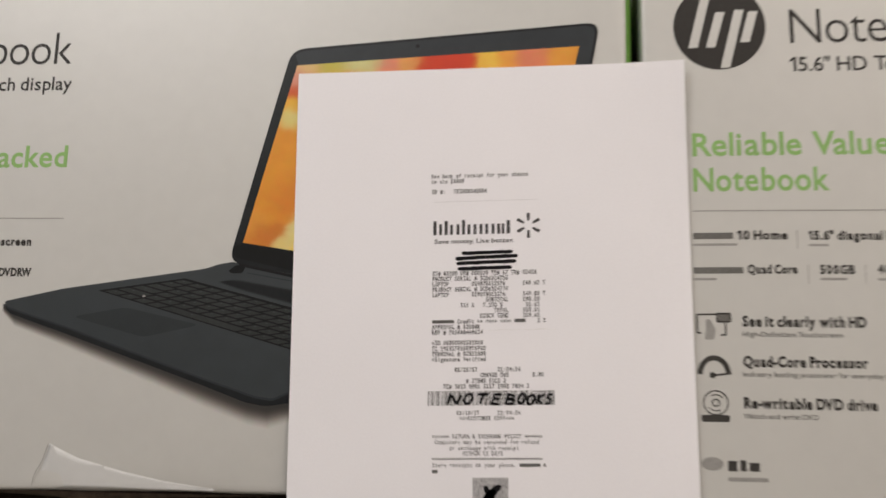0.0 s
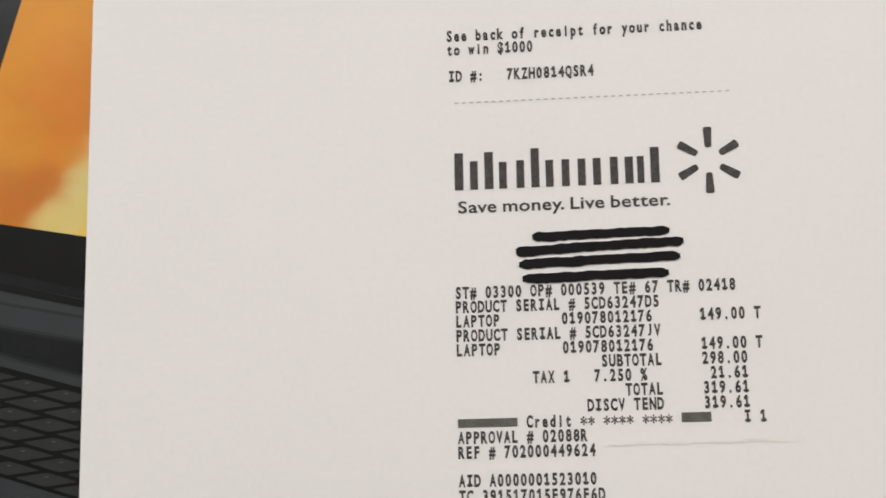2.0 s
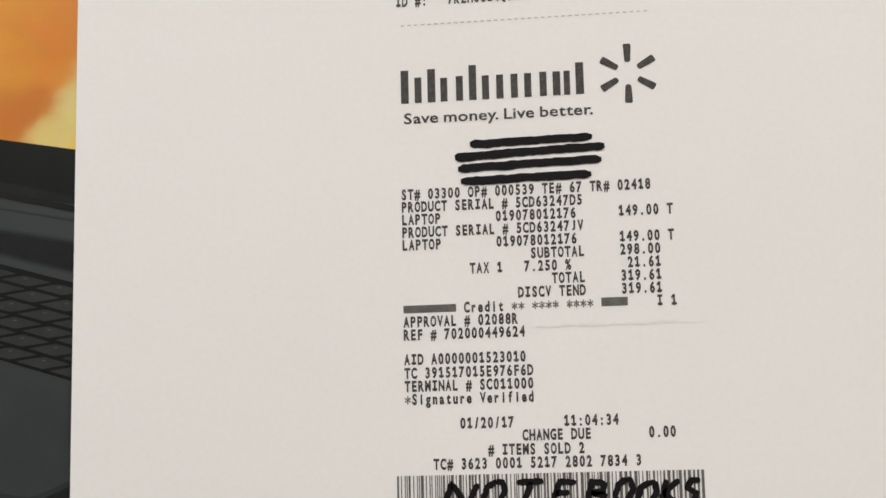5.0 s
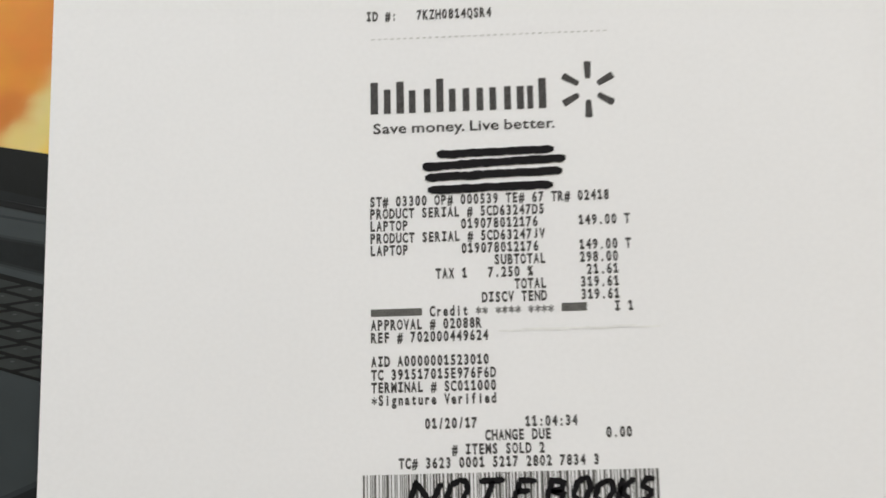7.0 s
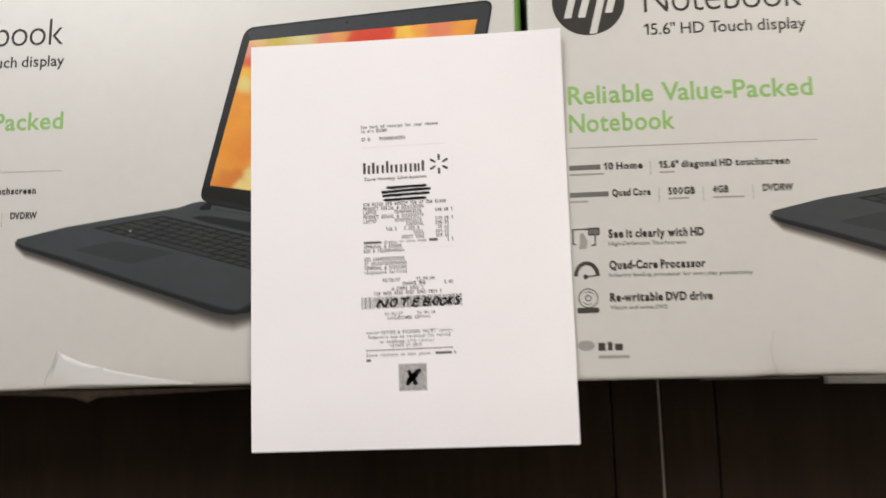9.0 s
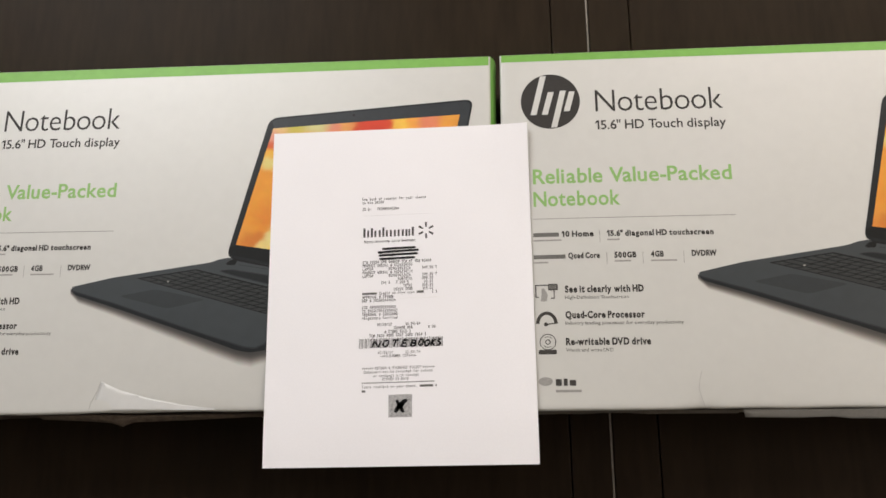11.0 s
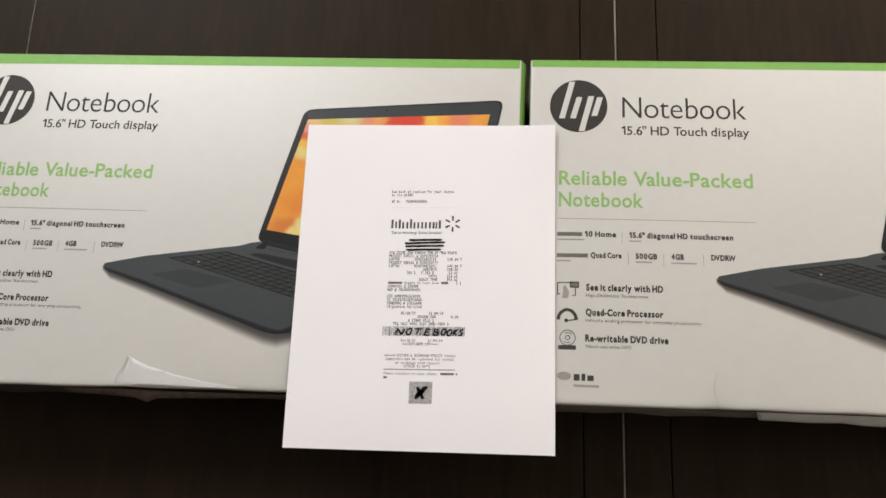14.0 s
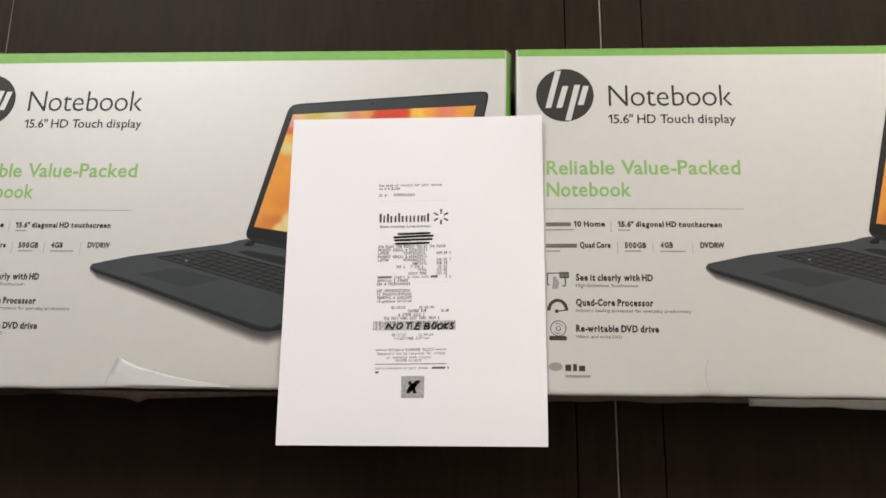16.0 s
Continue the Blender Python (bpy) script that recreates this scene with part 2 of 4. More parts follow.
def kern(a, b, weight):
    """Distance between the origins of two neighbours, so that the white between them stays even."""
    if (a, b, weight) not in KERNS:
        left, right = reach(a, weight, 1), reach(b, weight, -1)
        gaps = [(p, q) for p, q in zip(left, right) if p is not None and q is not None]
        far = max(p for p in left if p is not None)
        near = min(q for q in right if q is not None)
        tight = max((p - q for p, q in gaps), default=far - near)
        loose = sum(max(p if p is not None else far - 0.2, far - 0.2) - min(q if q is not None else near + 0.2, near + 0.2) for p, q in zip(left[3:9], right[3:9])) / 6
        KERNS[a, b, weight] = max(tight + 0.05, loose + 0.125) + (0.045 if (a + b).strip("0123456789.") != a + b else 0.0)
    return KERNS[a, b, weight]


CAP = max(p[1] for p in glyph("H", 0.0)[0])


def line_of_text(text, x, y, width, cap, z, weight=0.0, slant=0.0):
    """Proportional text from x, with its base at y, stretched to a width."""
    pen, out, last = 0.0, [], ""
    for ch in text:
        if ch == " ":
            pen, last = pen + glyph(last, weight)[3] + 0.31, ""
            continue
        v, f, x0, x1 = glyph(ch, weight)
        pen = pen + kern(last, ch, weight) if last else pen - x0
        out.append((v, f, pen))
        last = ch
    sx, sy = width / (pen + glyph(last, weight)[3]), cap / CAP
    verts, faces = [], []
    for v, f, dx in out:
        k = len(verts)
        verts += [(x + (px + dx) * sx + slant * py * sy, y + py * sy, z) for px, py in v]
        faces += [tuple(i + k for i in q) for q in f]
    return verts, faces


def cells_of_text(items, cell, cap, z, weight, tilt, x_ref):
    """Typewriter text: (string, x, y) lines, each character centred in its cell."""
    verts, faces = [], []
    wide = glyph("H", 0.0)
    sx, sy = cell * 0.72 / (wide[3] - wide[2]), cap / CAP
    for text, x, y in items:
        for i, ch in enumerate(text):
            if ch == " ":
                continue
            v, f, x0, x1 = glyph(ch, 0.008 if ch == "*" else weight, True)
            s = min(sx * 1.15, cell * 0.86 / max(x1 - x0, 0.01))
            k, cx = len(verts), x + (i + 0.5) * cell
            if ch == "J":
                low, top = min(py for _, py in v), max(py for _, py in v)
                v = [(px, (py - low) * top / (top - low)) for px, py in v]
            if ch == "*":
                v, s = [((px - (x0 + x1) / 2) * 1.3 + (x0 + x1) / 2, (py - 0.55) * 1.2 + 0.36) for px, py in v], s * 1.1
            for px, py in v:
                gx = cx + (px - (x0 + x1) / 2) * s
                verts.append((gx, y + py * sy + tilt * (gx - x_ref), z))
            faces += [tuple(j + k for j in q) for q in f]
    return verts, faces


# ---- the room round the table ----
X0, X1, Y0, Y1, Z0, Z1 = -2.1, 1.8, -2.8, 1.4, -0.75, 1.95
tagged(part("floor", block(X0, X1, Y0, Y1, Z0 - 0.1, Z0), FLOOR_WOOD), "brown wooden floor under the table", "floor", kind="structure")
tagged(part("ceiling", block(X0, X1, Y0, Y1, Z1, Z1 + 0.1), CEIL_PAINT), "plain white painted ceiling of the room", "ceiling", kind="structure")


def wall(name, along_x, at, inner, lo, hi, holes):
    """A wall 0.15 thick, with openings (from, to, sill, head) in order along it."""
    bm = bmesh.new()
    pieces, start = [], lo
    for a, b, sill, head in holes:
        pieces += [(start, a, Z0, Z1), (a, b, Z0, sill), (a, b, head, Z1)]
        start = b
    pieces.append((start, hi, Z0, Z1))
    for a, b, c, d in pieces:
        if along_x:
            block(a, b, min(at, inner), max(at, inner), c, d, bm=bm)
        else:
            block(min(at, inner), max(at, inner), a, b, c, d, bm=bm)
    tagged(part(name, bm, WALL_PAINT), "plain pale painted wall of the room", "wall", kind="structure")


wall("wall_north", True, Y1 + 0.15, Y1, X0, X1, [(-1.5, -0.3, 0.70, 1.85), (0.4, 1.6, 0.55, 1.85)])
wall("wall_south", True, Y0 - 0.15, Y0, X0, X1, [])
wall("wall_west", False, X0 - 0.15, X0, Y0, Y1, [])
wall("wall_east", False, X1 + 0.15, X1, Y0, Y1, [(-0.6, 0.6, 0.55, 1.85)])


def window(name, along_x, at, lo, hi, sill, head):
    base = tagged(new(name), "white-framed window that lets the daylight in", "window", kind="structure")
    mid = (lo + hi) / 2
    for a, b, c, d in ((lo, lo + 0.05, sill, head), (hi - 0.05, hi, sill, head), (mid - 0.02, mid + 0.02, sill, head),
                       (lo + 0.05, hi - 0.05, sill, sill + 0.05), (lo + 0.05, hi - 0.05, head - 0.05, head)):
        if along_x:
            part("window_frame", block(a, b, at - 0.03, at + 0.03, c, d, 0.004), FRAME_WHITE, base)
        else:
            part("window_frame", block(at - 0.03, at + 0.03, a, b, c, d, 0.004), FRAME_WHITE, base)


window("window_1", True, Y1 + 0.10, -1.5, -0.3, 0.70, 1.85)
window("window_2", True, Y1 + 0.10, 0.4, 1.6, 0.55, 1.85)
window("window_3", False, X1 + 0.10, -0.6, 0.6, 0.55, 1.85)

# ---- table: dark boards that run away from the viewer, with a joint and two fine grooves ----
table = tagged(new("table"), "dark espresso wooden table with grooved boards", "table")
table.location = (0, 0, 0)
BOARDS = [(-1.02, -0.4285, 0.0004), (-0.4277, 0.1362, 0.0004), (0.1371, 0.1704, 0.0005), (0.1727, 0.2109, 0.0005), (0.2118, 0.80, 0.0004)]
for a, b, r in BOARDS:
    part("tabletop_board", block(a, b, -0.52, 0.62, -0.030, 0.0, 0.0012, 3), WOOD, table)
part("joint_edge", block(0.1704, 0.1719, -0.52, 0.62, -0.02, 0.0003), WOOD_RAW, table, "pale worn edge of the board joint")
part("joint_edge", block(-0.4283, -0.4278, -0.52, 0.62, -0.02, 0.0), WOOD_RAW, table, "pale worn edge of a board seam")
part("underboard", block(-1.0, 0.78, -0.50, 0.60, -0.052, -0.030), WOOD, table)
for a, b, c, d in ((-0.94, 0.72, -0.46, -0.435), (-0.94, 0.72, 0.535, 0.56), (-0.94, -0.915, -0.435, 0.535), (0.695, 0.72, -0.435, 0.535)):
    part("apron", block(a, b, c, d, -0.14, -0.052, 0.003), WOOD, table)
for x in (-0.92, 0.70):
    for y in (-0.44, 0.54):
        part("leg", block(x - 0.035, x + 0.035, y - 0.035, y + 0.035, Z0, -0.052, 0.004), WOOD, table)

# ---- the two cartons ----
BOX_W, BOX_D, BOX_H = 0.505, 0.302, 0.0785
DOME = 0.0032


def box_local(x, y, ox, oy, degrees):
    c, s = math.cos(radians(degrees)), math.sin(radians(degrees))
    return ((x - ox) * c + (y - oy) * s, -(x - ox) * s + (y - oy) * c)


def on_first(x, y):
    """Print place on the first carton's lid from a place on the table."""
    return box_local(x, y, -0.4259, 0.2076, -1.05)


def on_second(x, y):
    return box_local(x, y, 0.0866, 0.2030, -0.5)


def lid_sheet(seed, dents, skew, back):
    """The lid: rounded edges, faint waviness, dents along the front; skew and back shift its front and back edge."""
    r = 0.0022
    edge = [0, 0.0004, 0.001, 0.0022]
    xs = edge + list(np.linspace(0.006, BOX_W - 0.006, 90)) + [BOX_W - e for e in reversed(edge)]
    ys = edge + list(np.linspace(0.005, BOX_D - 0.005, 54)) + [BOX_D - e for e in reversed(edge)]
    verts, faces = [], []
    for j, y in enumerate(ys):
        for i, x in enumerate(xs):
            z = BOX_H
            for d in (x, BOX_W - x, y, BOX_D - y):
                if d < r:
                    z -= r - math.sqrt(max(0, r * r - (r - d) ** 2))
            px, py = x, y - BOX_D + (skew[0] + (skew[1] - skew[0]) * x / BOX_W) * (1 - y / BOX_D) + (back[0] + (back[1] - back[0]) * x / BOX_W) * y / BOX_D
            for cx, wide, deep, amount in dents:
                f = math.exp(-((x - cx) / wide) ** 2) * math.exp(-y / deep)
                z += amount * f
                py += abs(amount) * 0.6 * f
            if y < 0.03:
                py += 0.0006 * noise.noise((x * 25, seed, 0)) * (1 - y / 0.03)
                z -= 0.0005 * abs(noise.noise((x * 40, seed, 3))) * (1 - y / 0.03)
            verts.append((px, py, z))
    nx = len(xs)
    for j in range(len(ys) - 1):
        for i in range(nx - 1):
            a = j * nx + i
            faces.append((a, a + 1, a + nx + 1, a + nx))
    return verts, faces


def side_sheet(x0, y0, x1, y1, inset, seed, bulge=0.0, wave=0.0008):
    """A carton side from the lid's edge down to the table, set in below."""
    n, k = 60, 10
    d = Vector((x1 - x0, y1 - y0)).normalized()
    out = Vector((d.y, -d.x))
    verts, faces = [], []
    for j in range(k + 1):
        s = j / k
        for i in range(n + 1):
            u = i / n
            p = Vector((x0, y0)).lerp(Vector((x1, y1)), u)
            off = -inset * s + bulge * math.sin(math.pi * math.sqrt(s)) + wave * s * noise.noise((u * 14, s * 4, seed))
            p = p + out * off
            verts.append((p.x, p.y, (BOX_H - 0.0021) * (1 - s)))
    for j in range(k):
        for i in range(n):
            a = j * (n + 1) + i
            faces.append((a, a + n + 1, a + n + 2, a + 1))
    return verts, faces


LAYER = 0.9


def laptop_picture(parent, dv, z):
    """The printed photograph of an open dark laptop, as flat shapes on the lid."""
    def p(x, y):
        u, v = on_first(x, y)
        return (u, v + dv)

    def shape(name, points, lift, m, r=0.002, label="", under=None):
        return part_from(name, *flat([rounded([p(*v) for v in points], r)], z + lift * LAYER), m, under or parent, label)

    # soft grey that fades out under the front edge
    rim = [(-0.2760, 0.0060, 0.002), (-0.2690, 0.0015, 0.005), (-0.2378, -0.0076, 0.0075), (-0.1834, -0.0266, 0.0100), (-0.1580, -0.0357, 0.0115), (-0.1326, -0.0450, 0.0120), (-0.1215, -0.0476, 0.0115), (-0.1060, -0.0452, 0.0095), (-0.0300, -0.0300, 0.006)]
    points, inks, cols = [], [], 0
    for r in range(15):
        f = r / 14
        cols = 0
        for (xa, ya, da), (xb, yb, db) in zip(rim, rim[1:]):
            for k in range(6):
                w = k / 6
                x, y, d = xa + (xb - xa) * w, ya + (yb - ya) * w, da + (db - da) * w
                points.append(p(x + 0.15 * d * f, y + 0.003 - (1.12 * d + 0.003) * f))
                tone = 0.03 + 0.97 * min(1.0, max(0.0, (f - 0.33) / 0.67)) ** 1.7
                tone = tone * tone * (3 - 2 * tone) * 0.45 + tone * 0.55
                inks.append((0.56 * tone, 0.552 * tone ** 1.08, 0.524 * tone ** 1.12))
                cols += 1
    toned_sheet("printed_shade", points, inks, cols, z - 0.00005, TONED_CARD, parent)
    shape("printed_base_edge", [(-0.2754, 0.0080), (-0.2722, 0.0035), (-0.2378, -0.0082), (-0.1580, -0.0366), (-0.1326, -0.0462), (-0.1215, -0.0483), (-0.1060, -0.0462),
                                (0.036, -0.016), (0.036, -0.006), (-0.12, -0.030), (-0.265, 0.008)], 0.00012, SLATE_EDGE, 0.003)
    shape("printed_ridge", [(-0.2754, 0.0092), (-0.2735, 0.0062), (-0.2382, -0.0050), (-0.1582, -0.0335), (-0.1270, -0.0440), (-0.1175, -0.0455), (-0.1065, -0.0408),
                            (0.034, -0.012), (0.030, -0.004), (-0.12, -0.030), (-0.265, 0.009)], 0.00014, SLATE_BEZEL, 0.0022)
    deck = shape("printed_deck", [(-0.2754, 0.0102), (-0.2735, 0.0072), (-0.2382, -0.0040), (-0.1582, -0.0324), (-0.1270, -0.0428), (-0.1175, -0.0442), (-0.1065, -0.0395),
                           (0.034, -0.008), (0.030, -0.002), (-0.1380, 0.0300), (-0.1418, 0.0313), (-0.1502, 0.0300), (-0.1575, 0.0276), (-0.2401, 0.0172)], 0.00016, SLATE, 0.0022)
    shape("printed_touchpad", [(-0.2340, 0.0012), (-0.2032, 0.0063), (-0.1598, -0.0038), (-0.1920, -0.0105)], 0.00020, SLATE_PAD, 0.0045, under=deck)
    fl, fr, bl, br = (Vector(p(*v)) for v in ((-0.2175, 0.0157), (-0.068, -0.0290), (-0.1690, 0.0218), (-0.012, -0.0213)))

    def q(a, b):
        return tuple(fl.lerp(fr, a).lerp(bl.lerp(br, a), b))

    well = part_from("printed_key_well", *flat([rounded([q(-0.008, -0.02), q(1.0, -0.02), q(1.0, 1.02), q(-0.008, 1.02)], 0.0008)], z + 0.00020 * LAYER), SLATE_DARK, parent)
    keys = []
    for r in range(6):
        b0 = r / 6 + 0.012
        b1 = b0 + (0.131 if r < 5 else 0.112)
        a, n = 0.006, 0
        while a < 0.97:
            w = 0.054
            if n == 0:
                w = (0.060, 0.105, 0.090, 0.080, 0.058, 0.050)[r]
            if r == 0 and n == 4:
                w = 0.30
            end = min(a + w, 0.994)
            keys.append([q(a, b0), q(end - 0.0100, b0), q(end - 0.0100, b1), q(a, b1)])
            a, n = end, n + 1
    for k in keys:
        part_from("printed_key", *flat([rounded(k, 0.0006, 2)], z + 0.00024 * LAYER), SLATE_KEY, well)
    marks = []
    for k in keys:
        c = Vector(k[3]).lerp(Vector(k[1]), 0.32)
        marks.append(bar(c.x - 0.0004, c.y - 0.0001, c.x + 0.0005, c.y + 0.0002))
    tagged(part_from("printed_key_marks", *flat(marks, z + 0.00027 * LAYER), INK_MARK, well), kind="stuff")
    c = Vector(q(0.10, 0.20))
    part_from("printed_key_light", *flat([disc(c.x, c.y, 0.0010, 0.0006, 10)], z + 0.00029 * LAYER), INK_PALE, well)
    # hinge strip, knob and lid
    for k, (grow, m) in enumerate(((0.0012, SLATE_PAD), (0.0006, SLATE_SHADE), (0.0, SLATE_LOW))):
        shape("printed_hinge_groove", [(-0.1492 - 2 * grow, 0.0203), (-0.1400, 0.0204 + grow), (-0.1088, 0.0146 + grow), (0.030, -0.0112 + grow), (0.030, -0.0200 - grow), (-0.1088, 0.0086 - grow), (-0.1380, 0.0166 - grow)], 0.000205 + k * 0.000006, m, 0.004)
    shape("printed_hinge_line", [(-0.1335, 0.0252), (-0.1074, 0.0203), (0.030, -0.0046), (0.030, -0.0052), (-0.1074, 0.0197), (-0.1335, 0.0246)], 0.000225, SLATE_BEZEL, 0.0003)
    shape("printed_hinge_knob", [(-0.1446, 0.0262), (-0.1425, 0.0248), (-0.1364, 0.0248), (-0.1345, 0.0290), (-0.1400, 0.0295)], 0.00023, SLATE_DARK, 0.0012)
    lid = shape("printed_lid", [(-0.1121, 0.1550), (0.0640, 0.1655), (0.0300, -0.0035), (-0.1444, 0.0312)], 0.00028, SLATE_LOW, 0.0078)
    shape("printed_bezel", [(-0.1106, 0.1536), (0.0622, 0.1640), (0.0300, 0.0060), (-0.1428, 0.0350)], 0.00031, SLATE_BEZEL, 0.0068, under=lid)
    shape("printed_bezel_side", [(-0.1428, 0.0350), (-0.1106, 0.1530), (-0.1080, 0.1460), (-0.1360, 0.0415)], 0.00032, SLATE_LOW, 0.0015, under=lid)
    shape("printed_chin", [(-0.1425, 0.0395), (-0.1366, 0.0420), (0.0215, 0.0150), (0.0290, 0.0100), (0.0290, -0.0020), (-0.1080, 0.0258), (-0.1415, 0.0338)], 0.00033, SLATE_DARK, 0.0022, under=lid)
    shape("printed_hinge_gap", [(-0.1390, 0.0305), (-0.1075, 0.0236), (0.03, -0.006), (0.03, -0.008), (-0.1075, 0.0220), (-0.1380, 0.0288)], 0.00034, BLACK_PRINT, 0.0004, under=lid)
    s_bl, s_br, s_tl, s_tr = (Vector(v) for v in ((-0.1366, 0.0420), (0.0215, 0.0150), (-0.1088, 0.1452), (0.0520, 0.1516)))
    blots = [(-0.120, 0.082, 0.020, 0.022, (0.74, 0.300, 0.035)), (-0.112, 0.068, 0.010, 0.009, (0.64, 0.185, 0.028)), (-0.124, 0.047, 0.009, 0.0055, (0.58, 0.175, 0.030)), (-0.131, 0.053, 0.006, 0.007, (0.74, 0.31, 0.05)),
             (-0.1075, 0.1375, 0.0060, 0.0055, (0.70, 0.30, 0.22)), (-0.1095, 0.1295, 0.0080, 0.0038, (0.62, 0.10, 0.03)), (-0.1120, 0.1225, 0.0090, 0.0040, (0.78, 0.42, 0.05)), (-0.1115, 0.1140, 0.0055, 0.0050, (0.70, 0.62, 0.22)),
             (-0.103, 0.1445, 0.0070, 0.0045, (0.74, 0.50, 0.22)), (-0.089, 0.1450, 0.0080, 0.0045, (0.52, 0.46, 0.08)), (-0.071, 0.1460, 0.0110, 0.0050, (0.60, 0.58, 0.26)), (-0.056, 0.1450, 0.0060, 0.0060, (0.72, 0.24, 0.16)),
             (-0.045, 0.1460, 0.0060, 0.0070, (0.74, 0.34, 0.10)), (-0.022, 0.1440, 0.0150, 0.0110, (0.60, 0.040, 0.02)), (0.0015, 0.1460, 0.0055, 0.0110, (0.86, 0.56, 0.08)), (0.0110, 0.1460, 0.0060, 0.0110, (0.82, 0.36, 0.06)),
             (0.0250, 0.1460, 0.0090, 0.0090, (0.72, 0.22, 0.12)), (0.0420, 0.1480, 0.0080, 0.0090, (0.74, 0.32, 0.05)), (0.00, 0.09, 0.03, 0.03, (0.66, 0.10, 0.03)), (-0.05, 0.08, 0.02, 0.03, (0.82, 0.48, 0.06)),
             (-0.1010, 0.0540, 0.0055, 0.0052, (0.70, 0.60, 0.26)), (-0.1062, 0.0475, 0.0052, 0.0052, (0.72, 0.62, 0.27)), (-0.1120, 0.0412, 0.0058, 0.0040, (0.76, 0.62, 0.24)),
             (-0.1020, 0.0440, 0.0050, 0.0045, (0.84, 0.58, 0.07)), (-0.1045, 0.0385, 0.0040, 0.0030, (0.84, 0.50, 0.06)), (-0.0960, 0.0400, 0.0060, 0.0060, (0.80, 0.36, 0.045))]
    points, inks, cols, rows_n = [], [], 130, 100
    for j in range(rows_n):
        for i in range(cols):
            v = s_bl.lerp(s_br, i / (cols - 1)).lerp(s_tl.lerp(s_tr, i / (cols - 1)), j / (rows_n - 1))
            points.append(p(v.x, v.y))
            wx = v.x + 0.0022 * noise.noise((v.x * 160, v.y * 160, 1.0)) + 0.001 * noise.noise((v.x * 420, v.y * 420, 5.0))
            wy = v.y + 0.0022 * noise.noise((v.x * 160, v.y * 160, 9.0))
            total, ink = 0.06, Vector((0.70, 0.245, 0.030)) * 0.06
            for bx, by, rx, ry, c in blots:
                w = math.exp(-(((wx - bx) / rx) ** 2 + ((wy - by) / ry) ** 2) ** 1.3)
                total, ink = total + w, ink + Vector(c) * w
            shade = 1 + 0.07 * noise.noise((v.x * 90, v.y * 130, 3.0))
            inks.append(tuple(ink / total * shade))
    toned_sheet("printed_screen", points, inks, cols, z + 0.00036 * LAYER, TONED_ART, parent, "orange abstract picture on the printed screen")
    part_from("printed_webcam", *flat([disc(*p(-0.0391, 0.1545), 0.0011)], z + 0.0004 * LAYER), BLACK_PRINT, parent)


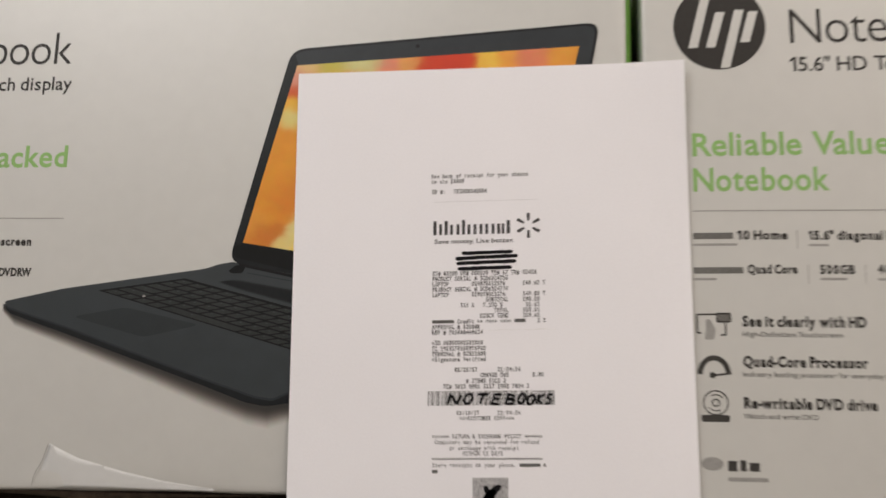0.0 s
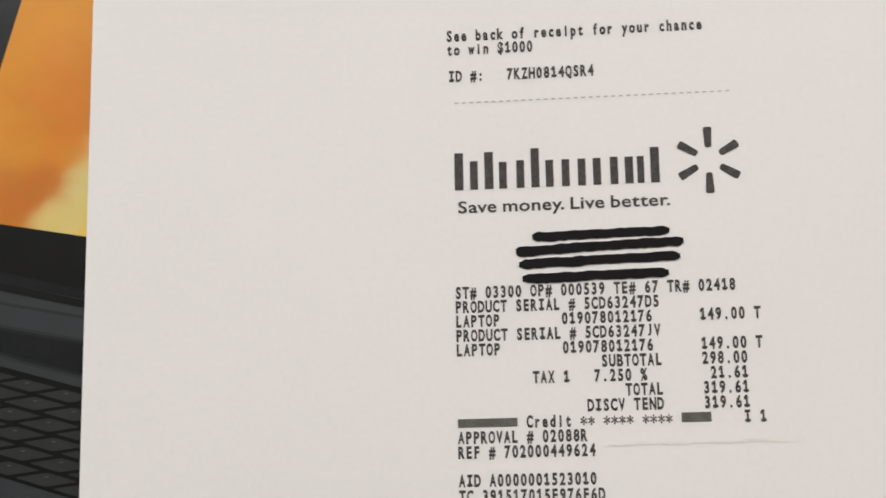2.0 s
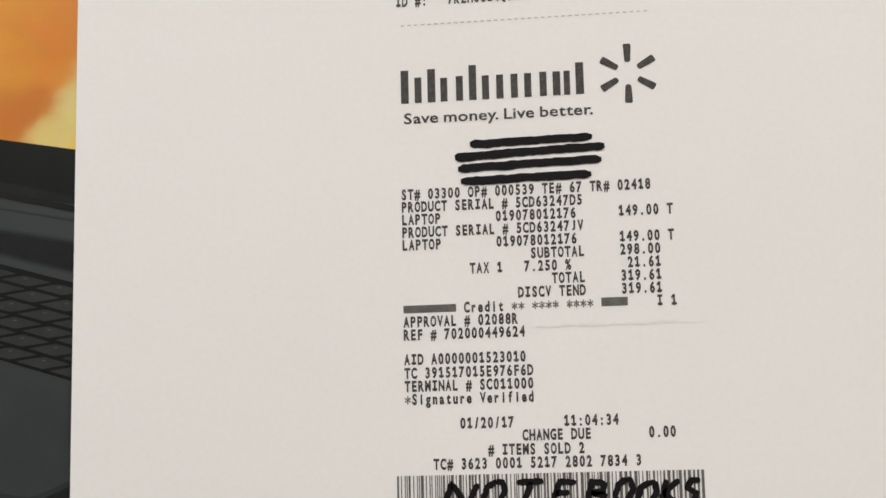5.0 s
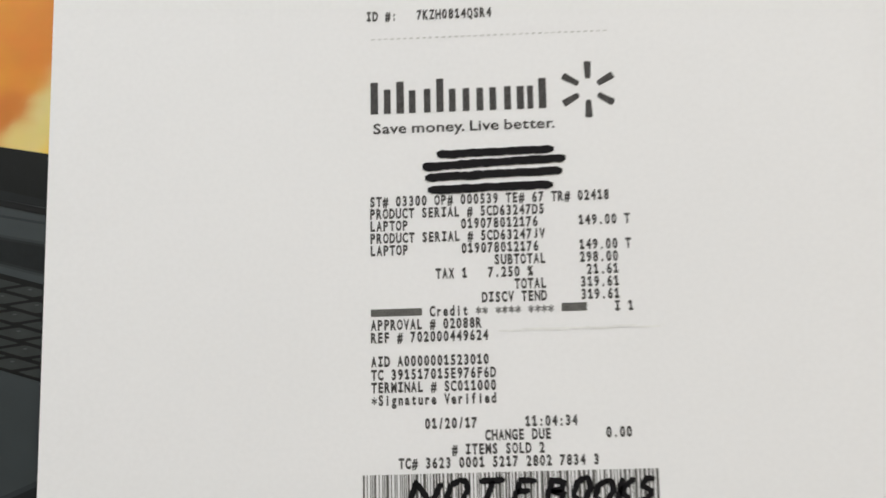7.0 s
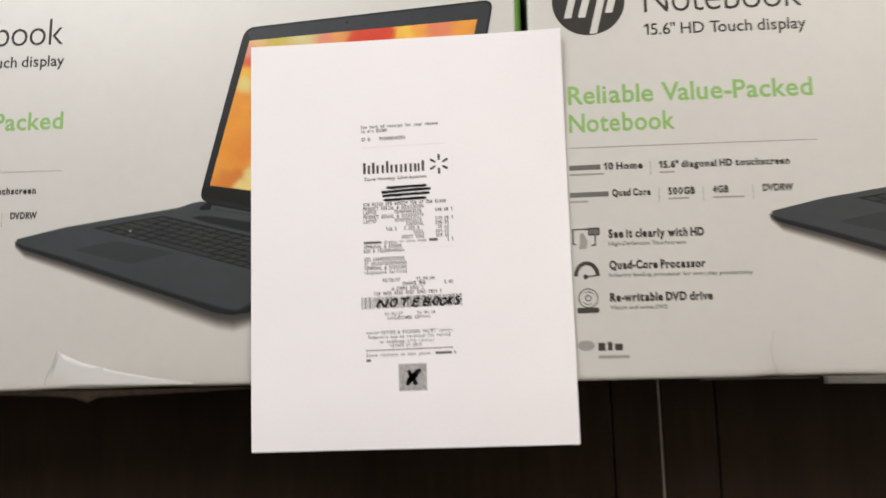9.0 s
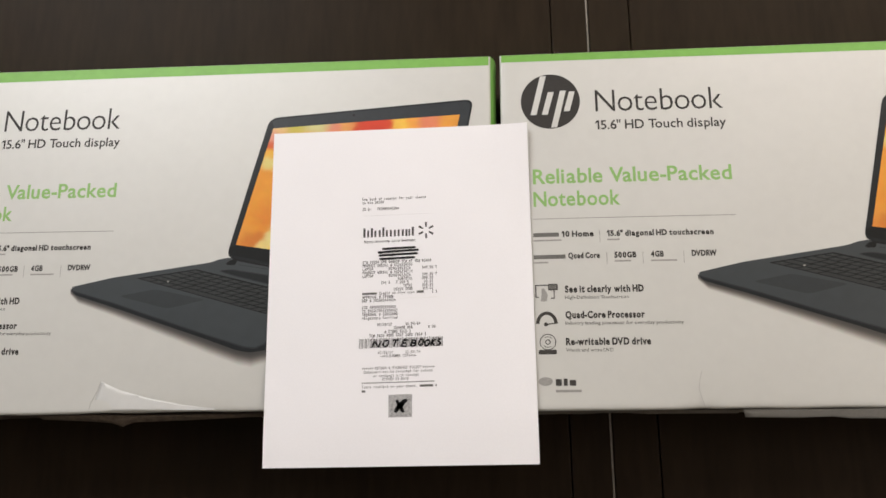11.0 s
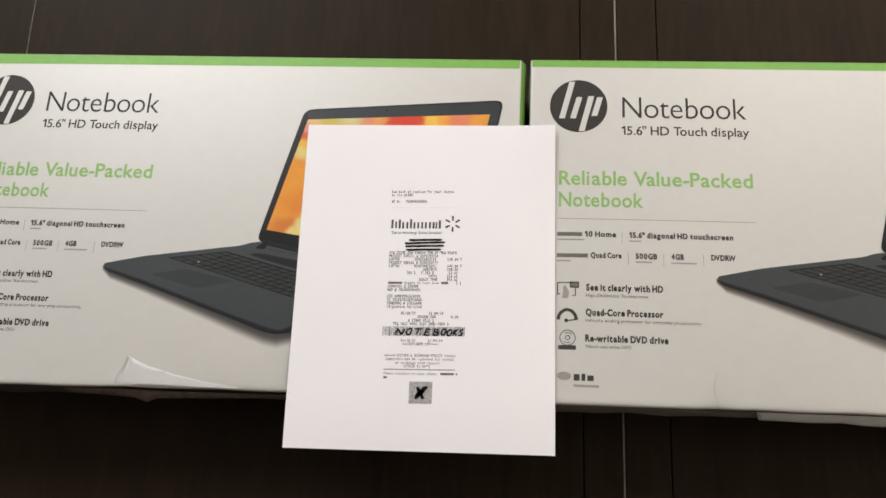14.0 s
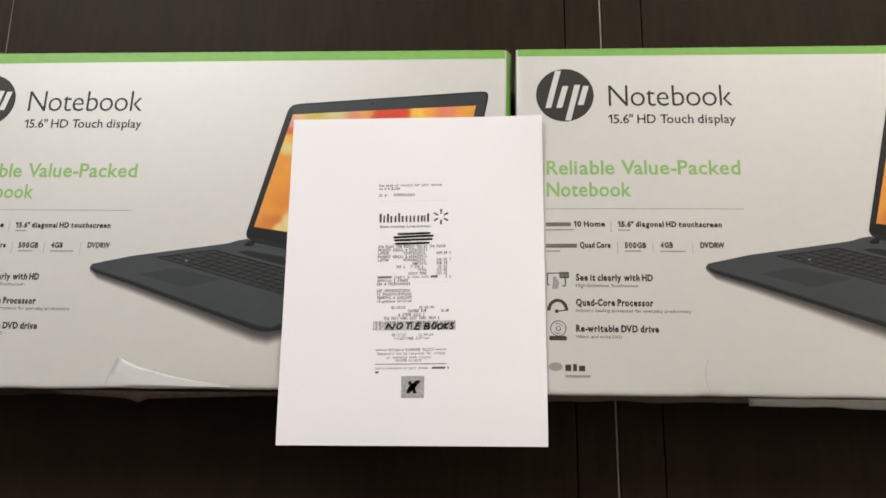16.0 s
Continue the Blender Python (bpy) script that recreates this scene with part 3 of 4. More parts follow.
def lid_print(parent, du, dv, z):
    """All printing on the lid but the photograph, placed as on the second carton."""
    def p(x, y):
        u, v = on_second(x, y)
        return (u + du[0] + du[1] * (v + 0.18), v + dv)

    def text(words, x, y, x_end, cap, m, weight=0.0, name="printed_text"):
        u, v = p(x, y)
        ob = part_from(name, *line_of_text(words, u, v, x_end - x, cap, z, weight), m, parent)
        return ob

    c = p(0.1285, 0.1602)
    emblem = part_from("printed_emblem", *flat([disc(*c, 0.0249, 0.0250, 64)], z), INK, parent, "dark round emblem with pale slanted bars")
    bars = []
    for x0, y0, x1, y1, w in ((-0.0170, -0.0120, -0.0080, 0.0235, 0.0050), (-0.0075, -0.0120, -0.0018, 0.0085, 0.0050), (0.0000, -0.0240, 0.0085, 0.0095, 0.0050), (0.0110, -0.0095, 0.0160, 0.0085, 0.0050)):
        bars.append([(c[0] + x0, c[1] + y0), (c[0] + x0 + w, c[1] + y0), (c[0] + x1 + w, c[1] + y1), (c[0] + x1, c[1] + y1)])
    for b in bars:
        part_from("printed_emblem_bar", *flat([b], z + 0.00004), CARD, emblem)
    text("Notebook", 0.1660, 0.1490, 0.2712, 0.0200, INK, -0.007)
    text("15.6\" HD Touch display", 0.1650, 0.1330, 0.2724, 0.0080, INK, 0.012)
    text("Reliable Value-Packed", 0.1112, 0.0868, 0.2726, 0.0124, GREEN_INK, 0.019)
    text("Notebook", 0.1110, 0.0672, 0.1815, 0.0124, GREEN_INK, 0.019)
    a, b = p(0.1102, 0.0563), p(0.2727, 0.0556)
    part_from("printed_rule", *flat([bar(a[0], a[1] - 0.0003, b[0], a[1] + 0.0003)], z), INK_PALE, parent)

    def bars_at(rows, m, name="printed_bar"):
        for x0, x1, y, h in rows:
            u, v = p(x0, y)
            part_from(name, *flat([bar(u, v, u + x1 - x0, v + h)], z), m, parent)

    # names of makers as plain bars, the rest as words
    bars_at([(0.1098, 0.1305, 0.0409, 0.0034), (0.1094, 0.1350, 0.0223, 0.0034)], INK_SOFT)
    text("10 Home", 0.1327, 0.0405, 0.1585, 0.0044, INK, 0.046)
    text("15.6\" diagonal HD touchscreen", 0.1692, 0.0400, 0.2538, 0.0044, INK, 0.046)
    text("Quad Core", 0.1372, 0.0222, 0.1625, 0.0044, INK, 0.046)
    text("500GB", 0.1740, 0.0218, 0.1915, 0.0044, INK, 0.046)
    text("4GB", 0.2030, 0.0218, 0.2132, 0.0044, INK, 0.046)
    text("DVDRW", 0.2352, 0.0217, 0.2548, 0.0044, INK, 0.046)
    bars_at([(0.1631, 0.1635, 0.0350, 0.0100), (0.1678, 0.1682, 0.0165, 0.0100), (0.1965, 0.1969, 0.0163, 0.0100), (0.2287, 0.2291, 0.0161, 0.0100)], INK_PALE, "printed_divider")
    bars_at([(0.1096, 0.1325, 0.0372, 0.0013), (0.1692, 0.1790, 0.0363, 0.0013), (0.1092, 0.1210, 0.0187, 0.0013), (0.1740, 0.1872, 0.0183, 0.0013), (0.2028, 0.2232, 0.0180, 0.0013)], INK_PALE)
    text("See it clearly with HD", 0.1333, -0.0058, 0.1955, 0.0052, INK, 0.046)
    text("High-Definition Touchscreen", 0.1331, -0.0112, 0.1834, 0.0026, INK_SOFT, 0.012)
    text("Quad-Core Processor", 0.1327, -0.0267, 0.1950, 0.0052, INK, 0.046)
    text("Industry leading processor for everyday productivity", 0.1325, -0.0320, 0.2249, 0.0026, INK_SOFT, 0.012)
    text("Re-writable DVD drive", 0.1321, -0.0481, 0.1984, 0.0052, INK, 0.046)
    text("Watch and write DVD", 0.1319, -0.0535, 0.1690, 0.0026, INK_SOFT, 0.012)
    # screen symbol
    u, v = p(0.1100, -0.0112)
    ring = stroke([(u + 0.002, v + 0.002), (u, v + 0.002), (u, v + 0.0118), (u + 0.0105, v + 0.0118)], 0.0009, ends=False)
    ring += stroke([(u + 0.0118, v + 0.001), (u + 0.0145, v + 0.001), (u + 0.0145, v + 0.0072)], 0.0009, ends=False)
    ring += stroke([(u + 0.0100, v + 0.0122), (u + 0.0170, v + 0.0122), (u + 0.0170, v + 0.0080), (u + 0.0104, v + 0.0080), (u + 0.0104, v + 0.0122)], 0.0011, ends=False)
    part_from("printed_symbol", *flat(ring, z), INK_MID, parent)
    part_from("printed_symbol_tag", *flat([bar(u + 0.0111, v + 0.0086, u + 0.0164, v + 0.0116)], z + 0.00003), INK_SOFT, parent)
    part_from("printed_symbol_fill", *flat([rounded([(u + 0.0035, v - 0.0015), (u + 0.0085, v - 0.0015), (u + 0.0095, v + 0.004), (u + 0.0065, v + 0.0095), (u + 0.0045, v + 0.009), (u + 0.0045, v + 0.004)], 0.001)], z + 0.00003), INK_PALE, parent)
    # dial symbol
    u, v = p(0.1178, -0.0310)
    arc = [(u + 0.0072 * math.cos(math.pi * k / 16), v + 0.0002 + 0.0085 * math.sin(math.pi * k / 16)) for k in range(17)]
    part_from("printed_symbol", *flat(stroke(arc, 0.0027, ends=False) + stroke([(u - 0.001, v - 0.0005), (u + 0.0088, v + 0.0008)], 0.0010) + [disc(u - 0.0008, v - 0.0003, 0.0016)], z), INK_MID, parent)
    # drive symbol
    u, v = p(0.1180, -0.0455)
    loop = [(u + 0.0062 * math.cos(math.tau * k / 24), v + 0.0062 * math.sin(math.tau * k / 24)) for k in range(25)]
    sector = [(u + 0.0042 * math.cos(0.6 + math.tau * k / 24), v + 0.0042 * math.sin(0.6 + math.tau * k / 24)) for k in range(7)]
    hub = [(u + 0.0018 * math.cos(math.tau * k / 12), v + 0.0018 * math.sin(math.tau * k / 12)) for k in range(13)]
    part_from("printed_symbol", *flat(stroke(loop, 0.0007, ends=False) + stroke(hub, 0.0007, ends=False) + stroke(sector, 0.0005) + stroke([(2 * u - a, 2 * v - b) for a, b in sector], 0.0005) + [rounded(bar(u - 0.0075, v - 0.0098, u + 0.0068, v - 0.0062), 0.001)], z), INK_MID, parent)
    # maker's mark as plain shapes
    u, v = p(0.1090, -0.0800)
    part_from("printed_mark", *flat([disc(u + 0.0060, v + 0.0035, 0.0056, 0.0034, 24)], z), INK_PALE, parent)
    part_from("printed_mark", *flat([bar(u + 0.0138, v, u + 0.0184, v + 0.0052), bar(u + 0.0200, v, u + 0.0230, v + 0.0056), bar(u + 0.0246, v, u + 0.0296, v + 0.0044)], z + 0.00002), INK_MID, parent)
    bars_at([(0.1227, 0.1427, -0.0852, 0.0020)], INK_PALE)


def carton(label, x, y, degrees, green, du, dv, seed, dents, front, skew, back, sag=0.0):
    base = tagged(new("laptop_box"), label, "box", group="laptop boxes on the table")
    base.matrix_world = pose(x, y, 0.0, 0, 0, degrees)
    part_from("lid_panel", *lid_sheet(seed, dents, skew, back), CARD, base, smooth=True)
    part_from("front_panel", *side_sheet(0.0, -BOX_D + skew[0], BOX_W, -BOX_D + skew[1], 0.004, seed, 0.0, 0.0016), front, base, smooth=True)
    part_from("side_panel", *side_sheet(BOX_W, -BOX_D, BOX_W, back[1], 0.0, seed + 2, 0.0042, 0.0003), GREEN, base, "bright green side of the carton", smooth=True)
    part_from("back_panel", *side_sheet(BOX_W, back[1], 0.0, back[0], 0.0, seed + 3, 0.001, 0.0003), GREEN, base, "bright green back of the carton", smooth=True)
    part_from("side_panel", *side_sheet(0.0, back[0], 0.0, -BOX_D, 0.0, seed + 4, 0.0, 0.0003), CARD, base, smooth=True)
    part("bottom_panel", block(0.003, BOX_W - 0.003, -BOX_D + 0.006, -0.003, 0.0005, 0.002), KRAFT, base)
    part_from("green_band", *flat([[(0.0015, back[0] - green[0]), (BOX_W - 0.0015, back[1] - green[1]), (BOX_W - 0.0015, back[1] - 0.0010), (0.0015, back[0] - 0.0010)]], BOX_H + 0.00008), GREEN, base, "green printed band along the lid edge")
    lid_print(base, du, dv, BOX_H + 0.00010)
    for ob in base.children_recursive:
        if ob.name.startswith("printed_"):
            for v in ob.data.vertices:
                v.co.y -= sag * max(0.0, v.co.x - 0.05)
    laptop_picture(base, dv, BOX_H + 0.00010)
    return base


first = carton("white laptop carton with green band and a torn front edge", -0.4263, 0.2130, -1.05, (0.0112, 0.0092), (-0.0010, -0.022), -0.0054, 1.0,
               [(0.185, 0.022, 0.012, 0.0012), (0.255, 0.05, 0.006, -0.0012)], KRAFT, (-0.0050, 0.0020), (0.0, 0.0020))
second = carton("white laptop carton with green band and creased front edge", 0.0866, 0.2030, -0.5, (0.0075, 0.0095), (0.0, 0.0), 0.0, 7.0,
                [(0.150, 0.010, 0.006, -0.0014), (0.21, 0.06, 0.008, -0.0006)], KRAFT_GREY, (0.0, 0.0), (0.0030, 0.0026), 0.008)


def torn_flap(parent, outline, lift, m, name="torn_flap", label=""):
    """A peeled piece of card: a thin curved sheet between two edges."""
    upper, lower = outline
    n, k = 24, 6
    verts, faces = [], []

    def along(pts, s):
        f = s * (len(pts) - 1)
        i = min(int(f), len(pts) - 2)
        return Vector(pts[i]).lerp(Vector(pts[i + 1]), f - i)

    for j in range(k + 1):
        for i in range(n + 1):
            s, t = i / n, j / k
            a = along(upper, s).lerp(along(lower, s), t)
            z = a.z + lift * math.sin(math.pi * min(1, t * 1.1)) * (1 - 0.6 * s) + 0.0001 * noise.noise((s * 9, t * 5, 2))
            verts.append((a.x, a.y, z - 0.080 + BOX_H))
    for j in range(k):
        for i in range(n):
            a = j * (n + 1) + i
            faces.append((a, a + n + 1, a + n + 2, a + 1))
    m_ob = part_from(name, verts, faces, m, parent, label, smooth=True)
    sol = m_ob.modifiers.new("thickness", "SOLIDIFY")
    sol.thickness, sol.offset = 0.00012, 1.0
    return m_ob


def l3(x, y, z):
    u, v = box_local(x, y, -0.4263, 0.2130, -1.05)
    return (u, v, z)


def r3(x, y, z):
    u, v = box_local(x, y, 0.0866, 0.2030, -0.5)
    return (u, v, z)


torn_flap(first, ([l3(-0.2440, -0.0690, 0.0802), l3(-0.2270, -0.0768, 0.0802), l3(-0.2010, -0.0838, 0.0802), l3(-0.1780, -0.0886, 0.0801), l3(-0.1500, -0.0925, 0.0801)],
                  [l3(-0.2505, -0.0925, 0.0803), l3(-0.2300, -0.0930, 0.0804), l3(-0.2050, -0.0930, 0.0804), l3(-0.1800, -0.0933, 0.0802), l3(-0.1490, -0.0936, 0.0801)]),
          0.00003, CARD_TORN, label="torn white flap lifted at the front edge")
# creases are flat grey strokes: the fold's shade is painted, not modelled
part_from("crease", *flat(stroke([l3(-0.2440, -0.0690, 0)[:2], l3(-0.2470, -0.0780, 0)[:2], l3(-0.2515, -0.0860, 0)[:2], l3(-0.2525, -0.0915, 0)[:2]], 0.0004, 0.6, 3), BOX_H + 0.0013), INK_PALE, first)
torn_flap(first, ([l3(-0.3000, -0.0950, 0.0730), l3(-0.2500, -0.0950, 0.0720), l3(-0.2000, -0.0960, 0.0715), l3(-0.1100, -0.0965, 0.0715)],
                  [l3(-0.3000, -0.0968, 0.060), l3(-0.2600, -0.0990, 0.060), l3(-0.2420, -0.1005, 0.060), l3(-0.2320, -0.1040, 0.060), l3(-0.2240, -0.1005, 0.060), l3(-0.1800, -0.0995, 0.060), l3(-0.1100, -0.0975, 0.060)]),
          0.0015, KRAFT_TORN, "torn_edge", "ragged brown cardboard hanging from the torn edge")
part_from("crease", *flat(stroke([r3(0.2355, -0.0712, 0)[:2], r3(0.2335, -0.0790, 0)[:2], r3(0.2326, -0.0850, 0)[:2], r3(0.2345, -0.0930, 0)[:2], r3(0.2362, -0.0985, 0)[:2]], 0.0004, 0.6, 4), BOX_H + 0.0002), CREASE_SHADE, second)
torn_flap(second, ([r3(0.2660, -0.1005, 0.0740), r3(0.3000, -0.1010, 0.0740), r3(0.3500, -0.1015, 0.0740), r3(0.4700, -0.1022, 0.0735)],
                   [r3(0.2690, -0.1058, 0.0660), r3(0.3100, -0.1068, 0.0650), r3(0.3350, -0.1064, 0.0650), r3(0.3500, -0.1080, 0.0650), r3(0.4700, -0.1105, 0.0650)]),
          0.0010, CARD_RAW, label="loose pale flap under the front edge")
torn_flap(second, ([r3(0.1900, -0.1000, 0.0720), r3(0.2350, -0.1005, 0.0725), r3(0.2650, -0.1010, 0.0725)],
                   [r3(0.1900, -0.1012, 0.0600), r3(0.2350, -0.1018, 0.0600), r3(0.2650, -0.1022, 0.0600)]),
          0.0008, KRAFT_GREY)

def bulge_lid(base):
    """The packed cartons bulge: lift the lid, and all that is printed on it, into a shallow dome."""
    for ob in base.children_recursive:
        me = ob.data
        zs = [v.co.z for v in me.vertices]
        if max(zs) < BOX_H - 0.0004 or ob.name.startswith(("side_panel", "front_panel", "back_panel")):
            continue
        xs, ys = [v.co.x for v in me.vertices], [v.co.y for v in me.vertices]
        if len(zs) < 2000 and max(max(xs) - min(xs), max(ys) - min(ys)) > 0.011:
            bm = bmesh.new()
            bm.from_mesh(me)
            for axis, lo, hi in ((0, min(xs), max(xs)), (1, min(ys), max(ys))):
                for k in range(math.floor(lo / 0.01) + 1, math.ceil(hi / 0.01)):
                    at, normal = Vector((0, 0, 0)), Vector((0, 0, 0))
                    at[axis], normal[axis] = k * 0.01, 1.0
                    bmesh.ops.bisect_plane(bm, geom=bm.verts[:] + bm.edges[:] + bm.faces[:], plane_co=at, plane_no=normal)
            bm.to_mesh(me)
            bm.free()
        for v in me.vertices:
            a, b = 2 * v.co.x / BOX_W - 1, 2 * v.co.y / BOX_D + 1
            v.co.z += DOME * max(0.0, 1 - abs(a) ** 3) * max(0.0, 1 - b * b)
        me.update()


bulge_lid(first)
bulge_lid(second)

# ---- the printed page on the cartons ----
PW, PH, PZ = 0.2159, 0.2794, 0.0820
page = tagged(new("printed_page"), "white letter-size sheet with a copied receipt, on the boxes", "paper")
page.matrix_world = pose(0, 0, PZ)


def page_height(x, y):
    edge = max(0.0, abs(x) - 0.05) / 0.058
    z = (-0.0010 if x > 0 else 0.0003) * edge * edge
    if x > 0 and y > 0.04:
        z += 0.0040 * edge * edge * ((y - 0.04) / 0.10) ** 2
    if y < -0.105:
        z -= 0.0010 * ((-0.105 - y) / 0.035) ** 1.5
    return z


def page_sheet():
    n, k, thick = 44, 56, 0.00012
    verts, faces = [], []
    for side in (0, 1):
        for j in range(k + 1):
            for i in range(n + 1):
                x, y = -PW / 2 + PW * i / n, -PH / 2 + PH * j / k
                verts.append((x, y, page_height(x, y) - thick * side))
    m = (n + 1) * (k + 1)
    for j in range(k):
        for i in range(n):
            a = j * (n + 1) + i
            faces.append((a, a + 1, a + n + 2, a + n + 1))
            faces.append((m + a, m + a + n + 1, m + a + n + 2, m + a + 1))
    rim = [i for i in range(n + 1)] + [j * (n + 1) + n for j in range(1, k + 1)] + [k * (n + 1) + i for i in range(n - 1, -1, -1)] + [j * (n + 1) for j in range(k - 1, 0, -1)]
    for a, b in zip(rim, rim[1:] + rim[:1]):
        faces.append((a, a + m, b + m, b))
    return verts, faces


part_from("sheet", *page_sheet(), PAPER, page, smooth=False)
ZP, CELL, XL, TILT = 0.00008, 0.00153, -0.0305, 0.011


def row_y(r):
    return 0.0222 - r * 0.00291


def receipt(name, lines, m=TONER, cap=0.0022, weight=0.042):
    part_from(name, *cells_of_text(lines, CELL, cap, ZP, weight, TILT, XL), m, page)


def page_bars(rows, m, name="printed_bar", z=ZP, joined=False):
    polys = []
    for x0, x1, y, h in rows:
        polys.append([(x0, y + TILT * (x0 - XL)), (x1, y + TILT * (x1 - XL)), (x1, y + h + TILT * (x1 - XL)), (x0, y + h + TILT * (x0 - XL))])
    if joined:
        tagged(part_from(name, *flat(polys, z), m, page), kind="stuff")
    else:
        for q in polys:
            part_from(name, *flat([q], z), m, page)


def col(c):
    return XL + c * CELL


receipt("printed_text", [("See back of receipt for your chance", -0.0313, 0.0766), ("to win $1000", -0.0313, 0.0736), ("ID #:   7KZH0814QSR4", -0.0310, 0.0678)])
page_bars([(-0.0297 + k * 0.00155, -0.0297 + k * 0.00155 + 0.0008, 0.0630, 0.00025) for k in range(37)], TONER_PALE, "printed_dashed_rule", joined=True)
rows = [
    (0, 0, "ST# 03300 OP# 000539 TE# 67 TR# 02418"), (1, 0, "PRODUCT SERIAL # 5CD63247D5"), (2, 0, "LAPTOP"), (2, 14, "019078012176"), (2, 32, "149.00 T"),
    (3, 0, "PRODUCT SERIAL # 5CD63247JV"), (4, 0, "LAPTOP"), (4, 14, "019078012176"), (4, 32, "149.00 T"), (5, 19, "SUBTOTAL"), (5, 32, "298.00"),
    (6, 10, "TAX 1"), (6, 18, "7.250 %"), (6, 33, "21.61"), (7, 22, "TOTAL"), (7, 32, "319.61"), (8, 17, "DISCV TEND"), (8, 32, "319.61"),
    (9, 9, "Credit ** **** ****"), (9, 37, "I 1"), (10, 0, "APPROVAL # 02088R"), (11, 0, "REF # 702000449624"),
    (12.9, 0, "AID A0000001523010"), (13.95, 0, "TC 391517015E976F6D"), (14.95, 0, "TERMINAL # SC011000"), (15.95, 0, "*Signature Verified"),
    (17.85, 8, "01/20/17"), (17.85, 23, "11:04:34"), (18.85, 17, "CHANGE DUE"), (18.85, 35, "0.00"), (19.9, 12, "# ITEMS SOLD 2"), (20.9, 4, "TC# 3623 0001 5217 2802 7834 3"),
]
for r, c, words in rows:
    receipt("printed_text", [(words, col(c), row_y(r))])
page_bars([(col(0.1), col(7.9), row_y(9) + 0.0002, 0.0017), (col(29.1), col(32.9), row_y(9) + 0.0002, 0.0019)], TONER_GREY)
# shop name as plain upright bars, with its spokes
stems = []
for x0, w, h in ((-0.0300, 0.0018, 0.0078), (-0.0268, 0.0016, 0.0060), (-0.0238, 0.0018, 0.0078), (-0.0208, 0.0016, 0.0056), (-0.0172, 0.0016, 0.0058), (-0.0142, 0.0017, 0.0082),
                 (-0.0112, 0.0016, 0.0056), (-0.0079, 0.0016, 0.0056), (-0.0046, 0.0016, 0.0056), (-0.0015, 0.0016, 0.0056), (0.0020, 0.0016, 0.0057), (0.0050, 0.0017, 0.0056), (0.0075, 0.0014, 0.0056), (0.0102, 0.0018, 0.0074)):
    stems.append((x0, x0 + w, 0.0446, h))
page_bars(stems, TONER, "printed_mark")
spokes = []
for k in range(6):
    a = math.radians(90 + 60 * k)
    c, s_ = math.cos(a), math.sin(a)
    r0, r1, w0, w1 = 0.0026, 0.0069, 0.00065, 0.0009
    spokes.append(rounded([(0.0220 + c * r0 - s_ * w0, 0.0494 + s_ * r0 + c * w0), (0.0220 + c * r0 + s_ * w0, 0.0494 + s_ * r0 - c * w0),
                           (0.0220 + c * r1 + s_ * w1, 0.0494 + s_ * r1 - c * w1), (0.0220 + c * r1 - s_ * w1, 0.0494 + s_ * r1 + c * w1)], 0.0005, 3))
for k in spokes:
    part_from("printed_spoke", *flat([k], ZP), TONER, page)
v, f = line_of_text("Save money. Live better.", -0.0294, 0.0398, 0.0432, 0.0024, ZP, 0.016)
part_from("printed_text", [(x, y + TILT * (x - XL), z) for x, y, z in v], f, TONER, page)
# four marker strokes over the address, ragged and doubled back at their ends
for k, (x0, x1, y0, y1) in enumerate(((-0.0143, 0.0134, 0.0344, 0.0351), (-0.0178, 0.0161, 0.0315, 0.0329), (-0.0172, 0.0153, 0.0289, 0.0299), (-0.0166, 0.0129, 0.0259, 0.0266))):
    for pass_no, (shift, wide, trim) in enumerate(((0.0, 0.00185, 0.0), (0.00030, 0.0013, 0.0006), (-0.00034, 0.0012, 0.0004))):
        pts = [(x0 + trim + (x1 - x0 - 2 * trim) * i / 22, y0 + (y1 - y0) * i / 22 + shift + 0.00034 * noise.noise((i * 0.55, k * 3.1 + pass_no * 1.7, 0))) for i in range(23)]
        part_from("marker_stroke", *flat(stroke(pts, wide, 0.11, 20 + k * 3 + pass_no), ZP + 0.00005 + k * 0.000012 + pass_no * 0.000004), MARKER, page)
for k in range(7):
    page_bars([(-0.0007 + k * 0.0053, 0.0046 + k * 0.0053, -0.0081 + 0.0002 * (k % 2), 0.0004 + 0.0001 * (k % 3))], INK_FAINT, "faint_streak", ZP)
